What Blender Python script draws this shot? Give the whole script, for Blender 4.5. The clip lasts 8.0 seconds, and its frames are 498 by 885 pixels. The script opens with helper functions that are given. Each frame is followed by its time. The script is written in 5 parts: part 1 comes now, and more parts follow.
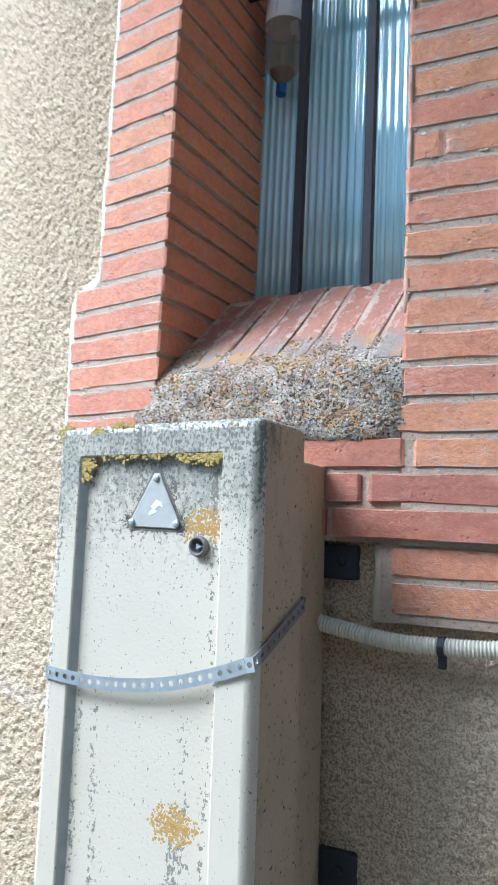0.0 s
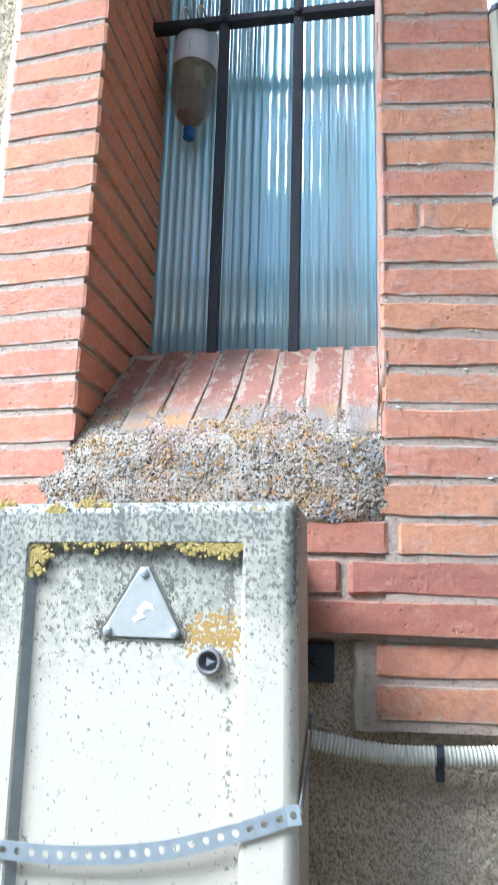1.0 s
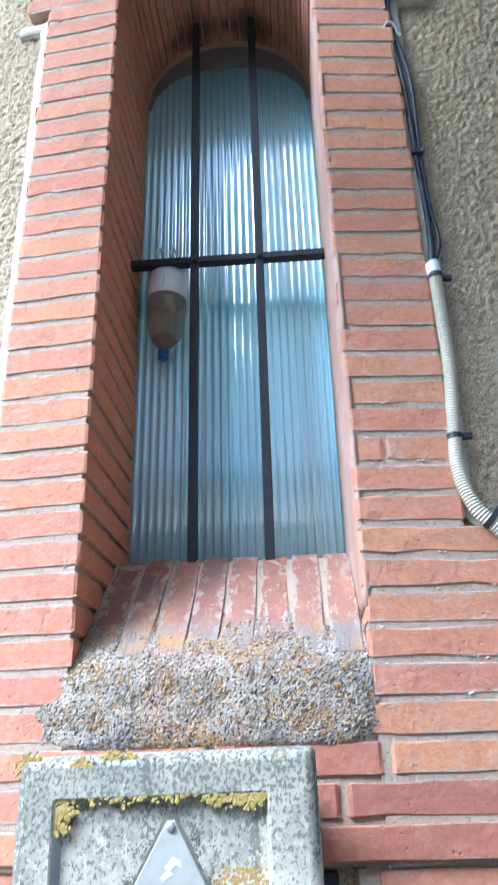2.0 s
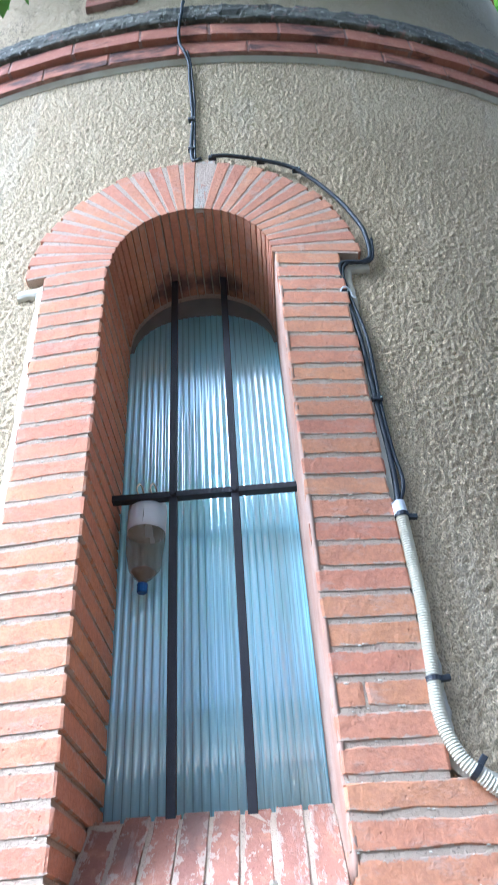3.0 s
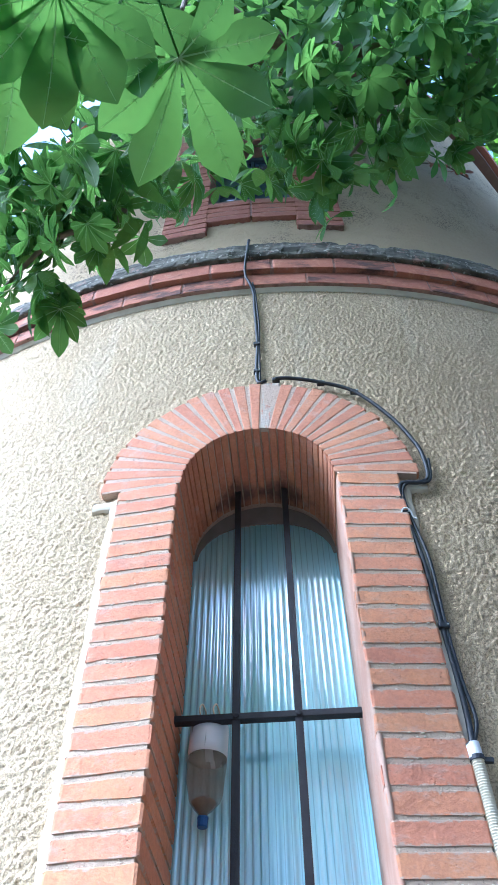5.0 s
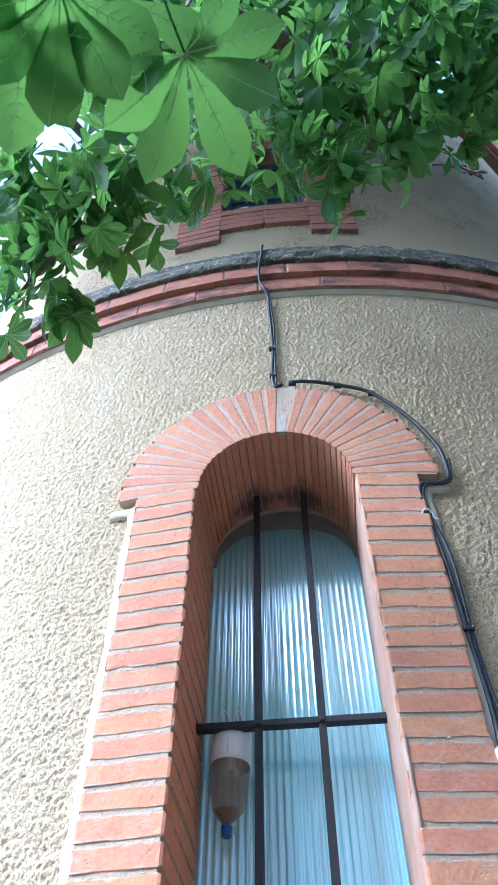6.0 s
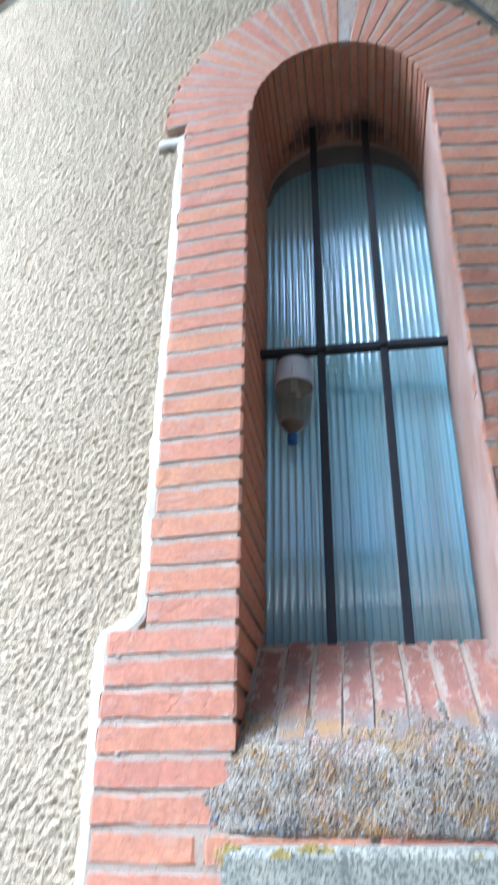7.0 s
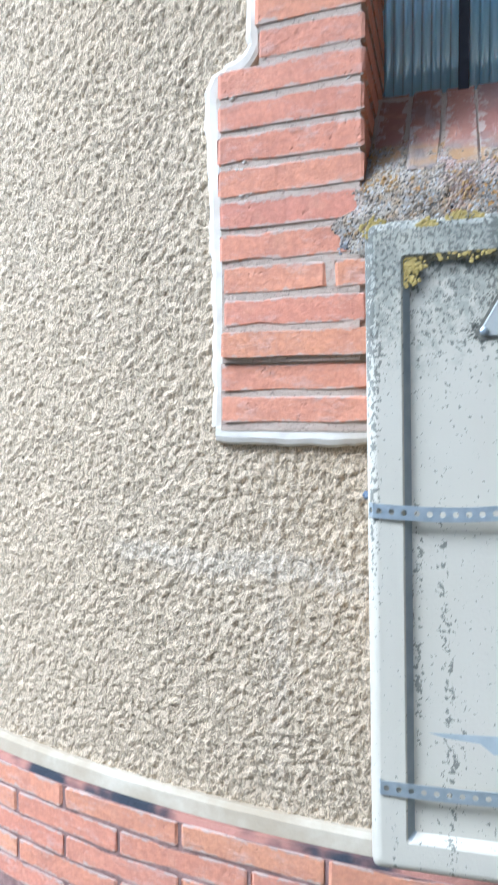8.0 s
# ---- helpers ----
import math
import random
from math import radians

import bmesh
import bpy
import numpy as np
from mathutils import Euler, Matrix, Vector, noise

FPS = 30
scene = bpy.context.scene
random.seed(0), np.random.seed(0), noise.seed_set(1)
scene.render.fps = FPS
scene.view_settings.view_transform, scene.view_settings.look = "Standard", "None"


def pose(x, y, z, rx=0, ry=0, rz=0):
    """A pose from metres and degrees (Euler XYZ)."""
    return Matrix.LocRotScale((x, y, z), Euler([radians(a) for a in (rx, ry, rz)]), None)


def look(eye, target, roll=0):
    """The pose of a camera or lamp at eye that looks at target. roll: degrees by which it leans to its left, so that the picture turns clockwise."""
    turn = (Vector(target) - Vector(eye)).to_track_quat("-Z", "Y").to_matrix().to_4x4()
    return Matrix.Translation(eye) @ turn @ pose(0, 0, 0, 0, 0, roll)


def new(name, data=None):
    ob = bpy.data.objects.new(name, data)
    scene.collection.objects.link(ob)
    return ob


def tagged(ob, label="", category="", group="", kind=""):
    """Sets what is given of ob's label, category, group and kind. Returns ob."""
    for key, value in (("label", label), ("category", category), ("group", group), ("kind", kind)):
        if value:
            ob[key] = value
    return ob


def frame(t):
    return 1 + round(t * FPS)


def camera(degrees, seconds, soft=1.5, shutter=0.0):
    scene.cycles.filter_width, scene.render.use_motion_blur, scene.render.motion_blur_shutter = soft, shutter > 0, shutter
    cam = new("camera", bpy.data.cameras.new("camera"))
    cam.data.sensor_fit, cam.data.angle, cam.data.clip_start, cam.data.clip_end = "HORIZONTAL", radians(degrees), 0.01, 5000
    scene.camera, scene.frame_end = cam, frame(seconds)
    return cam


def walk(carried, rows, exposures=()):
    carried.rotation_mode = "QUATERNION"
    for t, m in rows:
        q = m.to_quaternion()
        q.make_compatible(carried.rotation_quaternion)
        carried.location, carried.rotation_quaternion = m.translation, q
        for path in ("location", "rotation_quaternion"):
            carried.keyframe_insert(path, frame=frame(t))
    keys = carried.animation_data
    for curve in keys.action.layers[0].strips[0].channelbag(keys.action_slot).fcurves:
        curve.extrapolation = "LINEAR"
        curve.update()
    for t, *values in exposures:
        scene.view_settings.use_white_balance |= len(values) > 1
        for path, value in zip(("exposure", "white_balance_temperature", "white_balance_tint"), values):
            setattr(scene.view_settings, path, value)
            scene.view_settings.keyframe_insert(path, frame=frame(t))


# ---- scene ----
cam = camera(38.1, 8.0, 1.5, 0.2)
PATH = [
    (0, (0.737, -1.354, 1.453), (-0.247, 0.371, 1.695), 2.7),
    (0.5, (0.42, -1.354, 1.452), (-0.097, 0.566, 1.669), 1.9),
    (1, (0.279, -1.309, 1.51), (-0.054, 0.619, 1.926), 1.6),
    (1.5, (0.178, -1.398, 1.579), (-0.065, 0.496, 2.172), 1.2),
    (2, (0.168, -1.483, 1.63), (0.05, 0.35, 2.424), -1.5),
    (2.2, (0.175, -1.521, 1.652), (0.127, 0.276, 2.529), -2.4),
    (3.3, (0.175, -1.655, 1.731), (0.161, -0.159, 3.058), -4.5),
    (3.5, (0.155, -1.694, 1.743), (0.163, -0.237, 3.113), -3.7),
    (4, (0.123, -1.709, 1.776), (0.058, -0.33, 3.222), -1.6),
    (4.5, (0.106, -1.736, 1.769), (0.023, -0.427, 3.279), -1.0),
    (4.7, (0.097, -1.758, 1.769), (0.025, -0.515, 3.334), -0.9),
    (5.8, (0.161, -1.801, 1.806), (-0.038, -0.574, 3.373), 1.2),
    (6, (0.114, -1.752, 1.781), (-0.032, -0.538, 3.364), 0.2),
    (6.5, (0.068, -1.699, 1.747), (-0.076, -0.299, 3.168), -0.1),
    (6.9, (-0.005, -1.619, 1.679), (-0.239, 0.067, 2.729), -0.1),
    (7, (-0.02, -1.609, 1.66), (-0.303, 0.133, 2.602), 1.0),
    (7.5, (-0.068, -1.526, 1.466), (-0.518, 0.4, 1.765), -0.1),
    (8, (-0.136, -1.487, 1.348), (-0.663, 0.44, 1.243), -0.3),
]
walk(cam, [(t, look(eye, target, roll)) for t, eye, target, roll in PATH],
     exposures=[(0, 1.72, 4560, 8), (0.5, 2.02, 4580, 8), (1, 2.04, 4560, 8), (1.5, 1.97, 4520, 9), (2, 2.00, 4420, 9), (3.5, 2.40, 4390, 9), (6, 2.22, 4360, 9), (6.5, 2.16, 4360, 9), (7, 1.74, 4340, 8), (7.5, 1.62, 4320, 9), (8, 1.44, 4420, 9)])  # end of the walk

# ---- world and sun ----
world = bpy.data.worlds.new("sky_world")
scene.world = world
world.use_nodes = True
SUN_ELEV, SUN_ROT = radians(46), radians(-131)
wn = world.node_tree
sky = wn.nodes.new("ShaderNodeTexSky")
sky.sky_type, sky.sun_disc = "NISHITA", False
sky.sun_elevation, sky.sun_rotation = SUN_ELEV, SUN_ROT
sky.air_density, sky.dust_density, sky.ozone_density = 1.0, 5.0, 1.0
wn.links.new(sky.outputs["Color"], wn.nodes["Background"].inputs["Color"])
wn.nodes["Background"].inputs["Strength"].default_value = 0.15
sun = new("sun", bpy.data.lights.new("sun", "SUN"))
sun.data.energy, sun.data.angle, sun.data.color = 2.3, radians(32), (1.0, 0.95, 0.88)
# the sky's sun_rotation is counted clockwise from +y
sun_way = Vector((math.sin(SUN_ROT) * math.cos(SUN_ELEV), math.cos(SUN_ROT) * math.cos(SUN_ELEV), math.sin(SUN_ELEV)))
sun.matrix_world = look(sun_way * 30, (0, 0, 3))


# ---- materials ----
class Mat:
    """A small node-tree writer round one Principled shader."""

    def __init__(self, name, rough=0.8, metal=0.0, spec=0.4):
        self.m = bpy.data.materials.new(name)
        self.m.use_nodes = True
        self.t = self.m.node_tree
        self.p = self.t.nodes["Principled BSDF"]
        self.p.inputs["Roughness"].default_value = rough
        self.p.inputs["Metallic"].default_value = metal
        self.p.inputs["Specular IOR Level"].default_value = spec
        self.c = self.t.nodes.new("ShaderNodeTexCoord").outputs["Object"]

    def put(self, socket, value):
        if isinstance(value, (int, float)):
            socket.default_value = (value, value, value, 1.0) if socket.type == "RGBA" else value
        elif isinstance(value, tuple):
            socket.default_value = (*value, 1.0) if len(value) == 3 and socket.type == "RGBA" else value
        else:
            self.t.links.new(value, socket)

    def by_random(self, amount=20.0):
        """Shift the texture space by the object's random number, so that alike pieces differ."""
        info = self.t.nodes.new("ShaderNodeObjectInfo")
        self.rand = info.outputs["Random"]
        mul = self.t.nodes.new("ShaderNodeMath")
        mul.operation = "MULTIPLY"
        self.put(mul.inputs[0], self.rand)
        mul.inputs[1].default_value = amount
        add = self.t.nodes.new("ShaderNodeVectorMath")
        self.put(add.inputs[0], self.c)
        self.put(add.inputs[1], mul.outputs[0])
        self.c = add.outputs[0]
        return self

    def stretched(self, sx, sy, sz):
        n = self.t.nodes.new("ShaderNodeMapping")
        self.put(n.inputs["Vector"], self.c)
        n.inputs["Scale"].default_value = (sx, sy, sz)
        return n.outputs[0]

    def noise(self, scale, detail=4.0, rough=0.55, at=None, distort=0.0):
        n = self.t.nodes.new("ShaderNodeTexNoise")
        self.put(n.inputs["Vector"], at or self.c)
        n.inputs["Scale"].default_value, n.inputs["Detail"].default_value = scale, detail
        n.inputs["Roughness"].default_value, n.inputs["Distortion"].default_value = rough, distort
        return n.outputs["Fac"]

    def cells(self, scale, feature="F1", at=None, out="Distance"):
        n = self.t.nodes.new("ShaderNodeTexVoronoi")
        n.feature = feature
        self.put(n.inputs["Vector"], at or self.c)
        n.inputs["Scale"].default_value = scale
        return n.outputs[out]

    def ramp(self, fac, stops):
        n = self.t.nodes.new("ShaderNodeValToRGB")
        self.put(n.inputs["Fac"], fac)
        els = n.color_ramp.elements
        while len(els) < len(stops):
            els.new(0.5)
        for e, (p, col) in zip(els, stops):
            e.position = p
            e.color = (*col, 1.0) if isinstance(col, tuple) else (col, col, col, 1.0)
        return n.outputs["Color"]

    def step(self, fac, a, b):
        n = self.t.nodes.new("ShaderNodeMapRange")
        n.interpolation_type = "SMOOTHSTEP"
        self.put(n.inputs["Value"], fac)
        n.inputs["From Min"].default_value, n.inputs["From Max"].default_value = a, b
        return n.outputs["Result"]

    def math(self, op, a, b=0.0):
        n = self.t.nodes.new("ShaderNodeMath")
        n.operation = op
        self.put(n.inputs[0], a)
        self.put(n.inputs[1], b)
        return n.outputs[0]

    def axis(self, k, at=None):
        n = self.t.nodes.new("ShaderNodeSeparateXYZ")
        self.put(n.inputs[0], at or self.c)
        return n.outputs[k]

    def mix(self, fac, a, b, mode="MIX"):
        n = self.t.nodes.new("ShaderNodeMix")
        n.data_type, n.blend_type = "RGBA", mode
        self.put(n.inputs[0], fac)
        self.put(n.inputs[6], a)
        self.put(n.inputs[7], b)
        return n.outputs[2]

    def color(self, value):
        self.put(self.p.inputs["Base Color"], value)
        return self

    def rough(self, value):
        self.put(self.p.inputs["Roughness"], value)
        return self

    def bump(self, height, strength=0.5, distance=0.01):
        n = self.t.nodes.new("ShaderNodeBump")
        self.put(n.inputs["Height"], height)
        n.inputs["Strength"].default_value, n.inputs["Distance"].default_value = strength, distance
        self.put(self.p.inputs["Normal"], n.outputs[0])
        return self


def make_brick(name, tones, pale=0.5, run=(1, 1, 2.2), lo=0.54, hi=0.74, edge=0.0, ragged=0.03, soot=False, film=False, grime=0.0):
    """Fired clay; with an edge (half the brick's height) the joint's mortar laps raggedly over the arrises."""
    k = Mat(name, 0.88, spec=0.25)
    across = k.math("ABSOLUTE", k.axis(2))
    place = (k.axis(0), k.axis(1))
    k.by_random()
    tone = k.ramp(k.rand, [(i / (len(tones) - 1), c) for i, c in enumerate(tones)])
    # burnt and pale clouds inside each brick
    cloud = k.noise(11, 4, 0.6)
    tone = k.mix(k.step(cloud, 0.30, 0.60), k.mix(0.34, tone, (0.38, 0.17, 0.11)), tone)
    tone = k.mix(k.math("MULTIPLY", k.step(k.noise(17, 4, 0.6), 0.50, 0.75), 0.5), tone, (0.58, 0.30, 0.17))
    grain = k.noise(75, 5, 0.7)
    tone = k.mix(k.step(grain, 0.35, 0.65), k.mix(0.30, tone, (0.24, 0.11, 0.07)), tone)
    # wiped mortar and bloom, in flat smears
    smear = k.step(k.noise(13, 7, 0.72, k.stretched(*run)), lo, hi)
    tone = k.mix(k.math("MULTIPLY", smear, pale), tone, (0.50, 0.40, 0.32))
    if edge:
        wander = k.math("MULTIPLY", k.math("SUBTRACT", k.noise(34, 7, 0.72, k.stretched(0.8, 1, 1.5)), 0.5), ragged * 2)
        lap = k.step(k.math("ADD", across, wander), edge - 0.003, edge + 0.001)
        tone = k.mix(k.math("MULTIPLY", lap, 0.85), tone, k.mix(k.noise(60, 4), (0.37, 0.29, 0.21), (0.51, 0.41, 0.31)))
    if grime:
        tone = k.mix(k.math("MULTIPLY", k.step(k.noise(5.5, 6, 0.68, k.stretched(0.5, 1, 1.6)), 0.50, 0.64), grime), tone, (0.055, 0.045, 0.042))
    hole = k.math("MULTIPLY", k.math("SUBTRACT", 1.0, k.step(k.cells(80), 0.12, 0.30)), k.step(k.noise(26, 3), 0.57, 0.66))
    if soot:
        # smoke smudges above the heads of the bars
        for sx in (-0.11, 0.10):
            far = k.math("ADD", k.math("MULTIPLY", k.math("ABSOLUTE", k.math("SUBTRACT", place[0], sx)), 1.0), k.math("ABSOLUTE", k.math("SUBTRACT", place[1], 0.36)))
            far = k.math("ADD", far, k.math("MULTIPLY", k.math("SUBTRACT", k.noise(16, 5, 0.65), 0.5), 0.22))
            tone = k.mix(k.math("MULTIPLY", k.math("SUBTRACT", 1.0, k.step(far, 0.03, 0.17)), 0.85), tone, (0.045, 0.038, 0.04))
    if film:
        # lichen creeping up from the lower end
        creep = k.math("ADD", place[0], k.math("MULTIPLY", k.math("SUBTRACT", k.noise(20, 5, 0.65), 0.5), 0.16))
        crust = k.mix(k.step(k.noise(9, 3), 0.46, 0.60), k.mix(k.noise(150, 3), (0.13, 0.125, 0.105), (0.33, 0.30, 0.24)), (0.36, 0.22, 0.085))
        tone = k.mix(k.math("MULTIPLY", k.step(creep, 0.05, 0.15), 0.8), tone, crust)
        tone = k.mix(k.math("MULTIPLY", k.step(k.noise(7, 4, 0.6, k.stretched(0.6, 1, 1)), 0.55, 0.72), 0.5), tone, (0.17, 0.13, 0.105))
    k.color(k.mix(k.math("MULTIPLY", hole, 0.16), tone, (0.12, 0.05, 0.04)))
    h = k.math("ADD", k.math("MULTIPLY", k.noise(32, 6, 0.65), 1.0), k.math("MULTIPLY", grain, 0.5))
    h = k.math("SUBTRACT", k.math("ADD", h, k.math("MULTIPLY", smear, 0.25)), k.math("MULTIPLY", hole, 0.4))
    return k.bump(h, 0.8, 0.006).m


ORANGE = [(0.59, 0.265, 0.135), (0.56, 0.232, 0.135), (0.61, 0.29, 0.135), (0.56, 0.23, 0.13), (0.61, 0.295, 0.14), (0.57, 0.245, 0.14)]
M_BRICK = make_brick("brick_orange", ORANGE, 0.5, (1, 1, 2.2), 0.50, 0.76, 0.0268, 0.022)
M_BRICK_ARCH = make_brick("brick_orange_arch", [(0.55, 0.25, 0.135), (0.51, 0.215, 0.125), (0.57, 0.275, 0.14), (0.53, 0.235, 0.135)], 0.55, (1, 1, 1), 0.50, 0.74, soot=True)
M_BRICK_DARK = make_brick("brick_red", [(0.40, 0.155, 0.09), (0.47, 0.195, 0.11), (0.35, 0.13, 0.085)], 0.35, (1, 1, 2.2), 0.56, 0.8, 0.0300, 0.016)
M_BRICK_CORNICE = make_brick("brick_cornice", [(0.36, 0.145, 0.09), (0.42, 0.17, 0.10), (0.31, 0.125, 0.085)], 0.4, (1, 1, 2.2), 0.56, 0.76, grime=0.85)
M_BRICK_SILL = make_brick("brick_sill", [(0.31, 0.145, 0.095), (0.35, 0.17, 0.11), (0.28, 0.135, 0.095)], 0.5, (0.5, 2.2, 2.2), 0.53, 0.64, 0.0290, 0.085, film=True)
M_BRICK_FAR = make_brick("brick_upper", [(0.34, 0.14, 0.095), (0.38, 0.16, 0.105), (0.32, 0.135, 0.10)], 0.25)

k = Mat("mortar_grey", 0.92)
tone = k.mix(k.noise(9, 4), (0.40, 0.30, 0.205), (0.51, 0.40, 0.28))
tone = k.mix(k.math("MULTIPLY", k.step(k.noise(24, 5, 0.65), 0.52, 0.68), 0.45), tone, (0.45, 0.26, 0.18))
tone = k.mix(k.math("MULTIPLY", k.step(k.noise(130, 4, 0.7), 0.56, 0.66), 0.6), tone, (0.15, 0.11, 0.085))
M_MORTAR = k.color(tone).bump(k.noise(90, 6, 0.75), 0.9, 0.006).m

# the same joint where brick dust and grime have taken its colour
k = Mat("mortar_reddened", 0.92)
k.color(k.mix(k.step(k.noise(14, 5, 0.65), 0.38, 0.62), (0.20, 0.115, 0.085), (0.33, 0.20, 0.15)))
M_MORTAR_RED = k.bump(k.noise(90, 6, 0.75), 0.9, 0.006).m

k = Mat("mortar_pink", 0.92)
tone = k.mix(k.noise(9, 4), (0.41, 0.305, 0.22), (0.51, 0.39, 0.285))
M_MORTAR_ARCH = k.color(k.mix(k.math("MULTIPLY", k.step(k.noise(110, 4, 0.7), 0.55, 0.66), 0.6), tone, (0.16, 0.10, 0.08))).bump(k.noise(90, 6, 0.75), 0.9, 0.006).m

k = Mat("mortar_skim", 0.9)
tone = k.mix(k.step(k.noise(6, 5, 0.6, k.stretched(1, 1, 0.5)), 0.36, 0.64), (0.40, 0.235, 0.155), (0.465, 0.32, 0.23))
tone = k.mix(k.math("MULTIPLY", k.step(k.noise(26, 6, 0.7), 0.54, 0.68), 0.4), tone, (0.52, 0.24, 0.14))
M_SKIM = k.color(tone).bump(k.noise(50, 6, 0.7), 0.7, 0.005).m

# lime patch with brick showing through
k = Mat("mortar_patch", 0.92)
tone = k.mix(k.noise(12, 5, 0.65), (0.33, 0.27, 0.21), (0.56, 0.48, 0.38))
tone = k.mix(k.step(k.noise(20, 6, 0.7, k.stretched(2.2, 1, 0.5)), 0.52, 0.60), tone, (0.42, 0.20, 0.13))
M_PATCH = k.color(tone).bump(k.noise(60, 6, 0.75), 1.0, 0.008).m

k = Mat("rough_render", 0.95, spec=0.2)
tone = k.mix(k.noise(1.1, 3), (0.56, 0.425, 0.25), (0.66, 0.525, 0.335))
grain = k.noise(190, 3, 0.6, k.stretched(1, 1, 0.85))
# dark flecks in the colour stand in for shade between the grains
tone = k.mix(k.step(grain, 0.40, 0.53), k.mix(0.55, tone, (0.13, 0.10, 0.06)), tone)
streak = k.step(k.noise(3.0, 3, 0.5, k.stretched(1.6, 1.6, 0.18)), 0.60, 0.75)
tone = k.mix(k.math("MULTIPLY", streak, 0.15), tone, (0.70, 0.63, 0.50))
# a pale wiped smear low on the wall
high = k.math("ABSOLUTE", k.math("ADD", k.math("SUBTRACT", k.axis(2), 0.985), k.math("MULTIPLY", k.math("SUBTRACT", k.noise(2.2, 3), 0.5), 0.16)))
wiped = k.math("MULTIPLY", k.math("SUBTRACT", 1.0, k.step(high, 0.012, 0.045)), k.math("SUBTRACT", 1.0, k.step(k.math("ABSOLUTE", k.math("ADD", k.axis(0), 0.62)), 0.25, 0.36)))
tone = k.mix(k.math("MULTIPLY", wiped, 0.18), tone, (0.68, 0.61, 0.48))
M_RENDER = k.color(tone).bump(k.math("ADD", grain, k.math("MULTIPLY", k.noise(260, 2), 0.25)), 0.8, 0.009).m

# above the cornice the render is finer, greyer and pitted in patches
k = Mat("weathered_render", 0.95, spec=0.2)
tone = k.mix(k.noise(0.9, 4), (0.40, 0.30, 0.175), (0.55, 0.435, 0.275))
pit = k.math("MULTIPLY", k.step(k.noise(1.5, 4, 0.6), 0.48, 0.62), k.step(k.noise(60, 4, 0.65), 0.50, 0.58))
tone = k.mix(k.math("MULTIPLY", pit, 0.65), tone, (0.12, 0.095, 0.065))
M_RENDER_UPPER = k.color(tone).bump(k.noise(70, 4, 0.65), 0.9, 0.012).m

k = Mat("smooth_margin", 0.85)
k.color(k.mix(k.step(k.noise(8, 5), 0.4, 0.7), (0.62, 0.56, 0.435), (0.50, 0.43, 0.31)))
M_MARGIN = k.bump(k.noise(60, 4), 0.3, 0.004).m

k = Mat("cream_band", 0.9)
k.color(k.mix(k.step(k.noise(7, 5), 0.35, 0.65), (0.47, 0.40, 0.27), (0.35, 0.28, 0.17)))
M_BAND = k.bump(k.noise(60, 4), 0.5, 0.004).m

k = Mat("mossy_stone", 0.95)
tone = k.mix(k.step(k.noise(7, 6, 0.6, k.stretched(1, 1, 4)), 0.38, 0.66), (0.060, 0.056, 0.042), (0.18, 0.165, 0.125))
tone = k.mix(k.step(k.noise(34, 5), 0.58, 0.68), tone, (0.34, 0.32, 0.26))
tone = k.mix(k.step(k.noise(12, 6, 0.7), 0.58, 0.66), tone, (0.25, 0.15, 0.11))
M_MOSS = k.color(tone).bump(k.noise(40, 5), 0.8, 0.01).m

k = Mat("lichen_mortar", 0.98, spec=0.1)
tone = k.mix(k.step(k.noise(14, 4), 0.38, 0.62), (0.30, 0.25, 0.18), (0.50, 0.42, 0.30))
tone = k.mix(k.step(k.noise(6, 3), 0.50, 0.68), tone, k.mix(0.5, tone, (0.40, 0.15, 0.11)))
tone = k.mix(k.step(k.noise(150, 3), 0.55, 0.62), tone, (0.52, 0.49, 0.42))
tone = k.mix(k.math("MULTIPLY", k.step(k.noise(11, 3), 0.54, 0.66), 0.6), tone, (0.46, 0.27, 0.09))
tone = k.mix(k.math("MULTIPLY", k.step(k.noise(8, 3, 0.5, k.stretched(1, 1.7, 1.3)), 0.54, 0.64), 0.35), tone, (0.24, 0.24, 0.22))
rust = k.math("MULTIPLY", k.step(k.noise(110, 3), 0.52, 0.58), k.step(k.noise(9, 2), 0.46, 0.6))
tone = k.mix(rust, tone, (0.42, 0.23, 0.07))
tone = k.mix(k.step(k.noise(190, 3), 0.56, 0.62), tone, (0.06, 0.055, 0.045))
M_LICHEN_MORTAR = k.color(tone).bump(k.math("ADD", k.noise(90, 5, 0.7), k.noise(210, 3)), 1.0, 0.008).m

# crust of many small lobes, each its own colour
k = Mat("lichen_crust", 0.98, spec=0.1)
isle = k.t.nodes.new("ShaderNodeNewGeometry").outputs["Random Per Island"]
pale = k.ramp(isle, [(0.0, (0.52, 0.44, 0.32)), (0.3, (0.36, 0.295, 0.21)), (0.5, (0.19, 0.155, 0.115)), (0.7, (0.48, 0.38, 0.26)), (1.0, (0.44, 0.33, 0.20))])
gold = k.ramp(isle, [(0.0, (0.44, 0.25, 0.08)), (0.4, (0.52, 0.33, 0.12)), (0.7, (0.30, 0.17, 0.06)), (1.0, (0.46, 0.37, 0.24))])
ashen = k.ramp(isle, [(0.0, (0.42, 0.43, 0.42)), (0.35, (0.10, 0.105, 0.11)), (0.65, (0.30, 0.31, 0.31)), (1.0, (0.50, 0.49, 0.45))])
low_down = k.math("ADD", k.axis(2), k.math("MULTIPLY", k.math("SUBTRACT", k.noise(9, 3), 0.5), 0.14))
lobes = k.mix(k.step(k.noise(17, 3, 0.5), 0.50, 0.58), pale, gold)
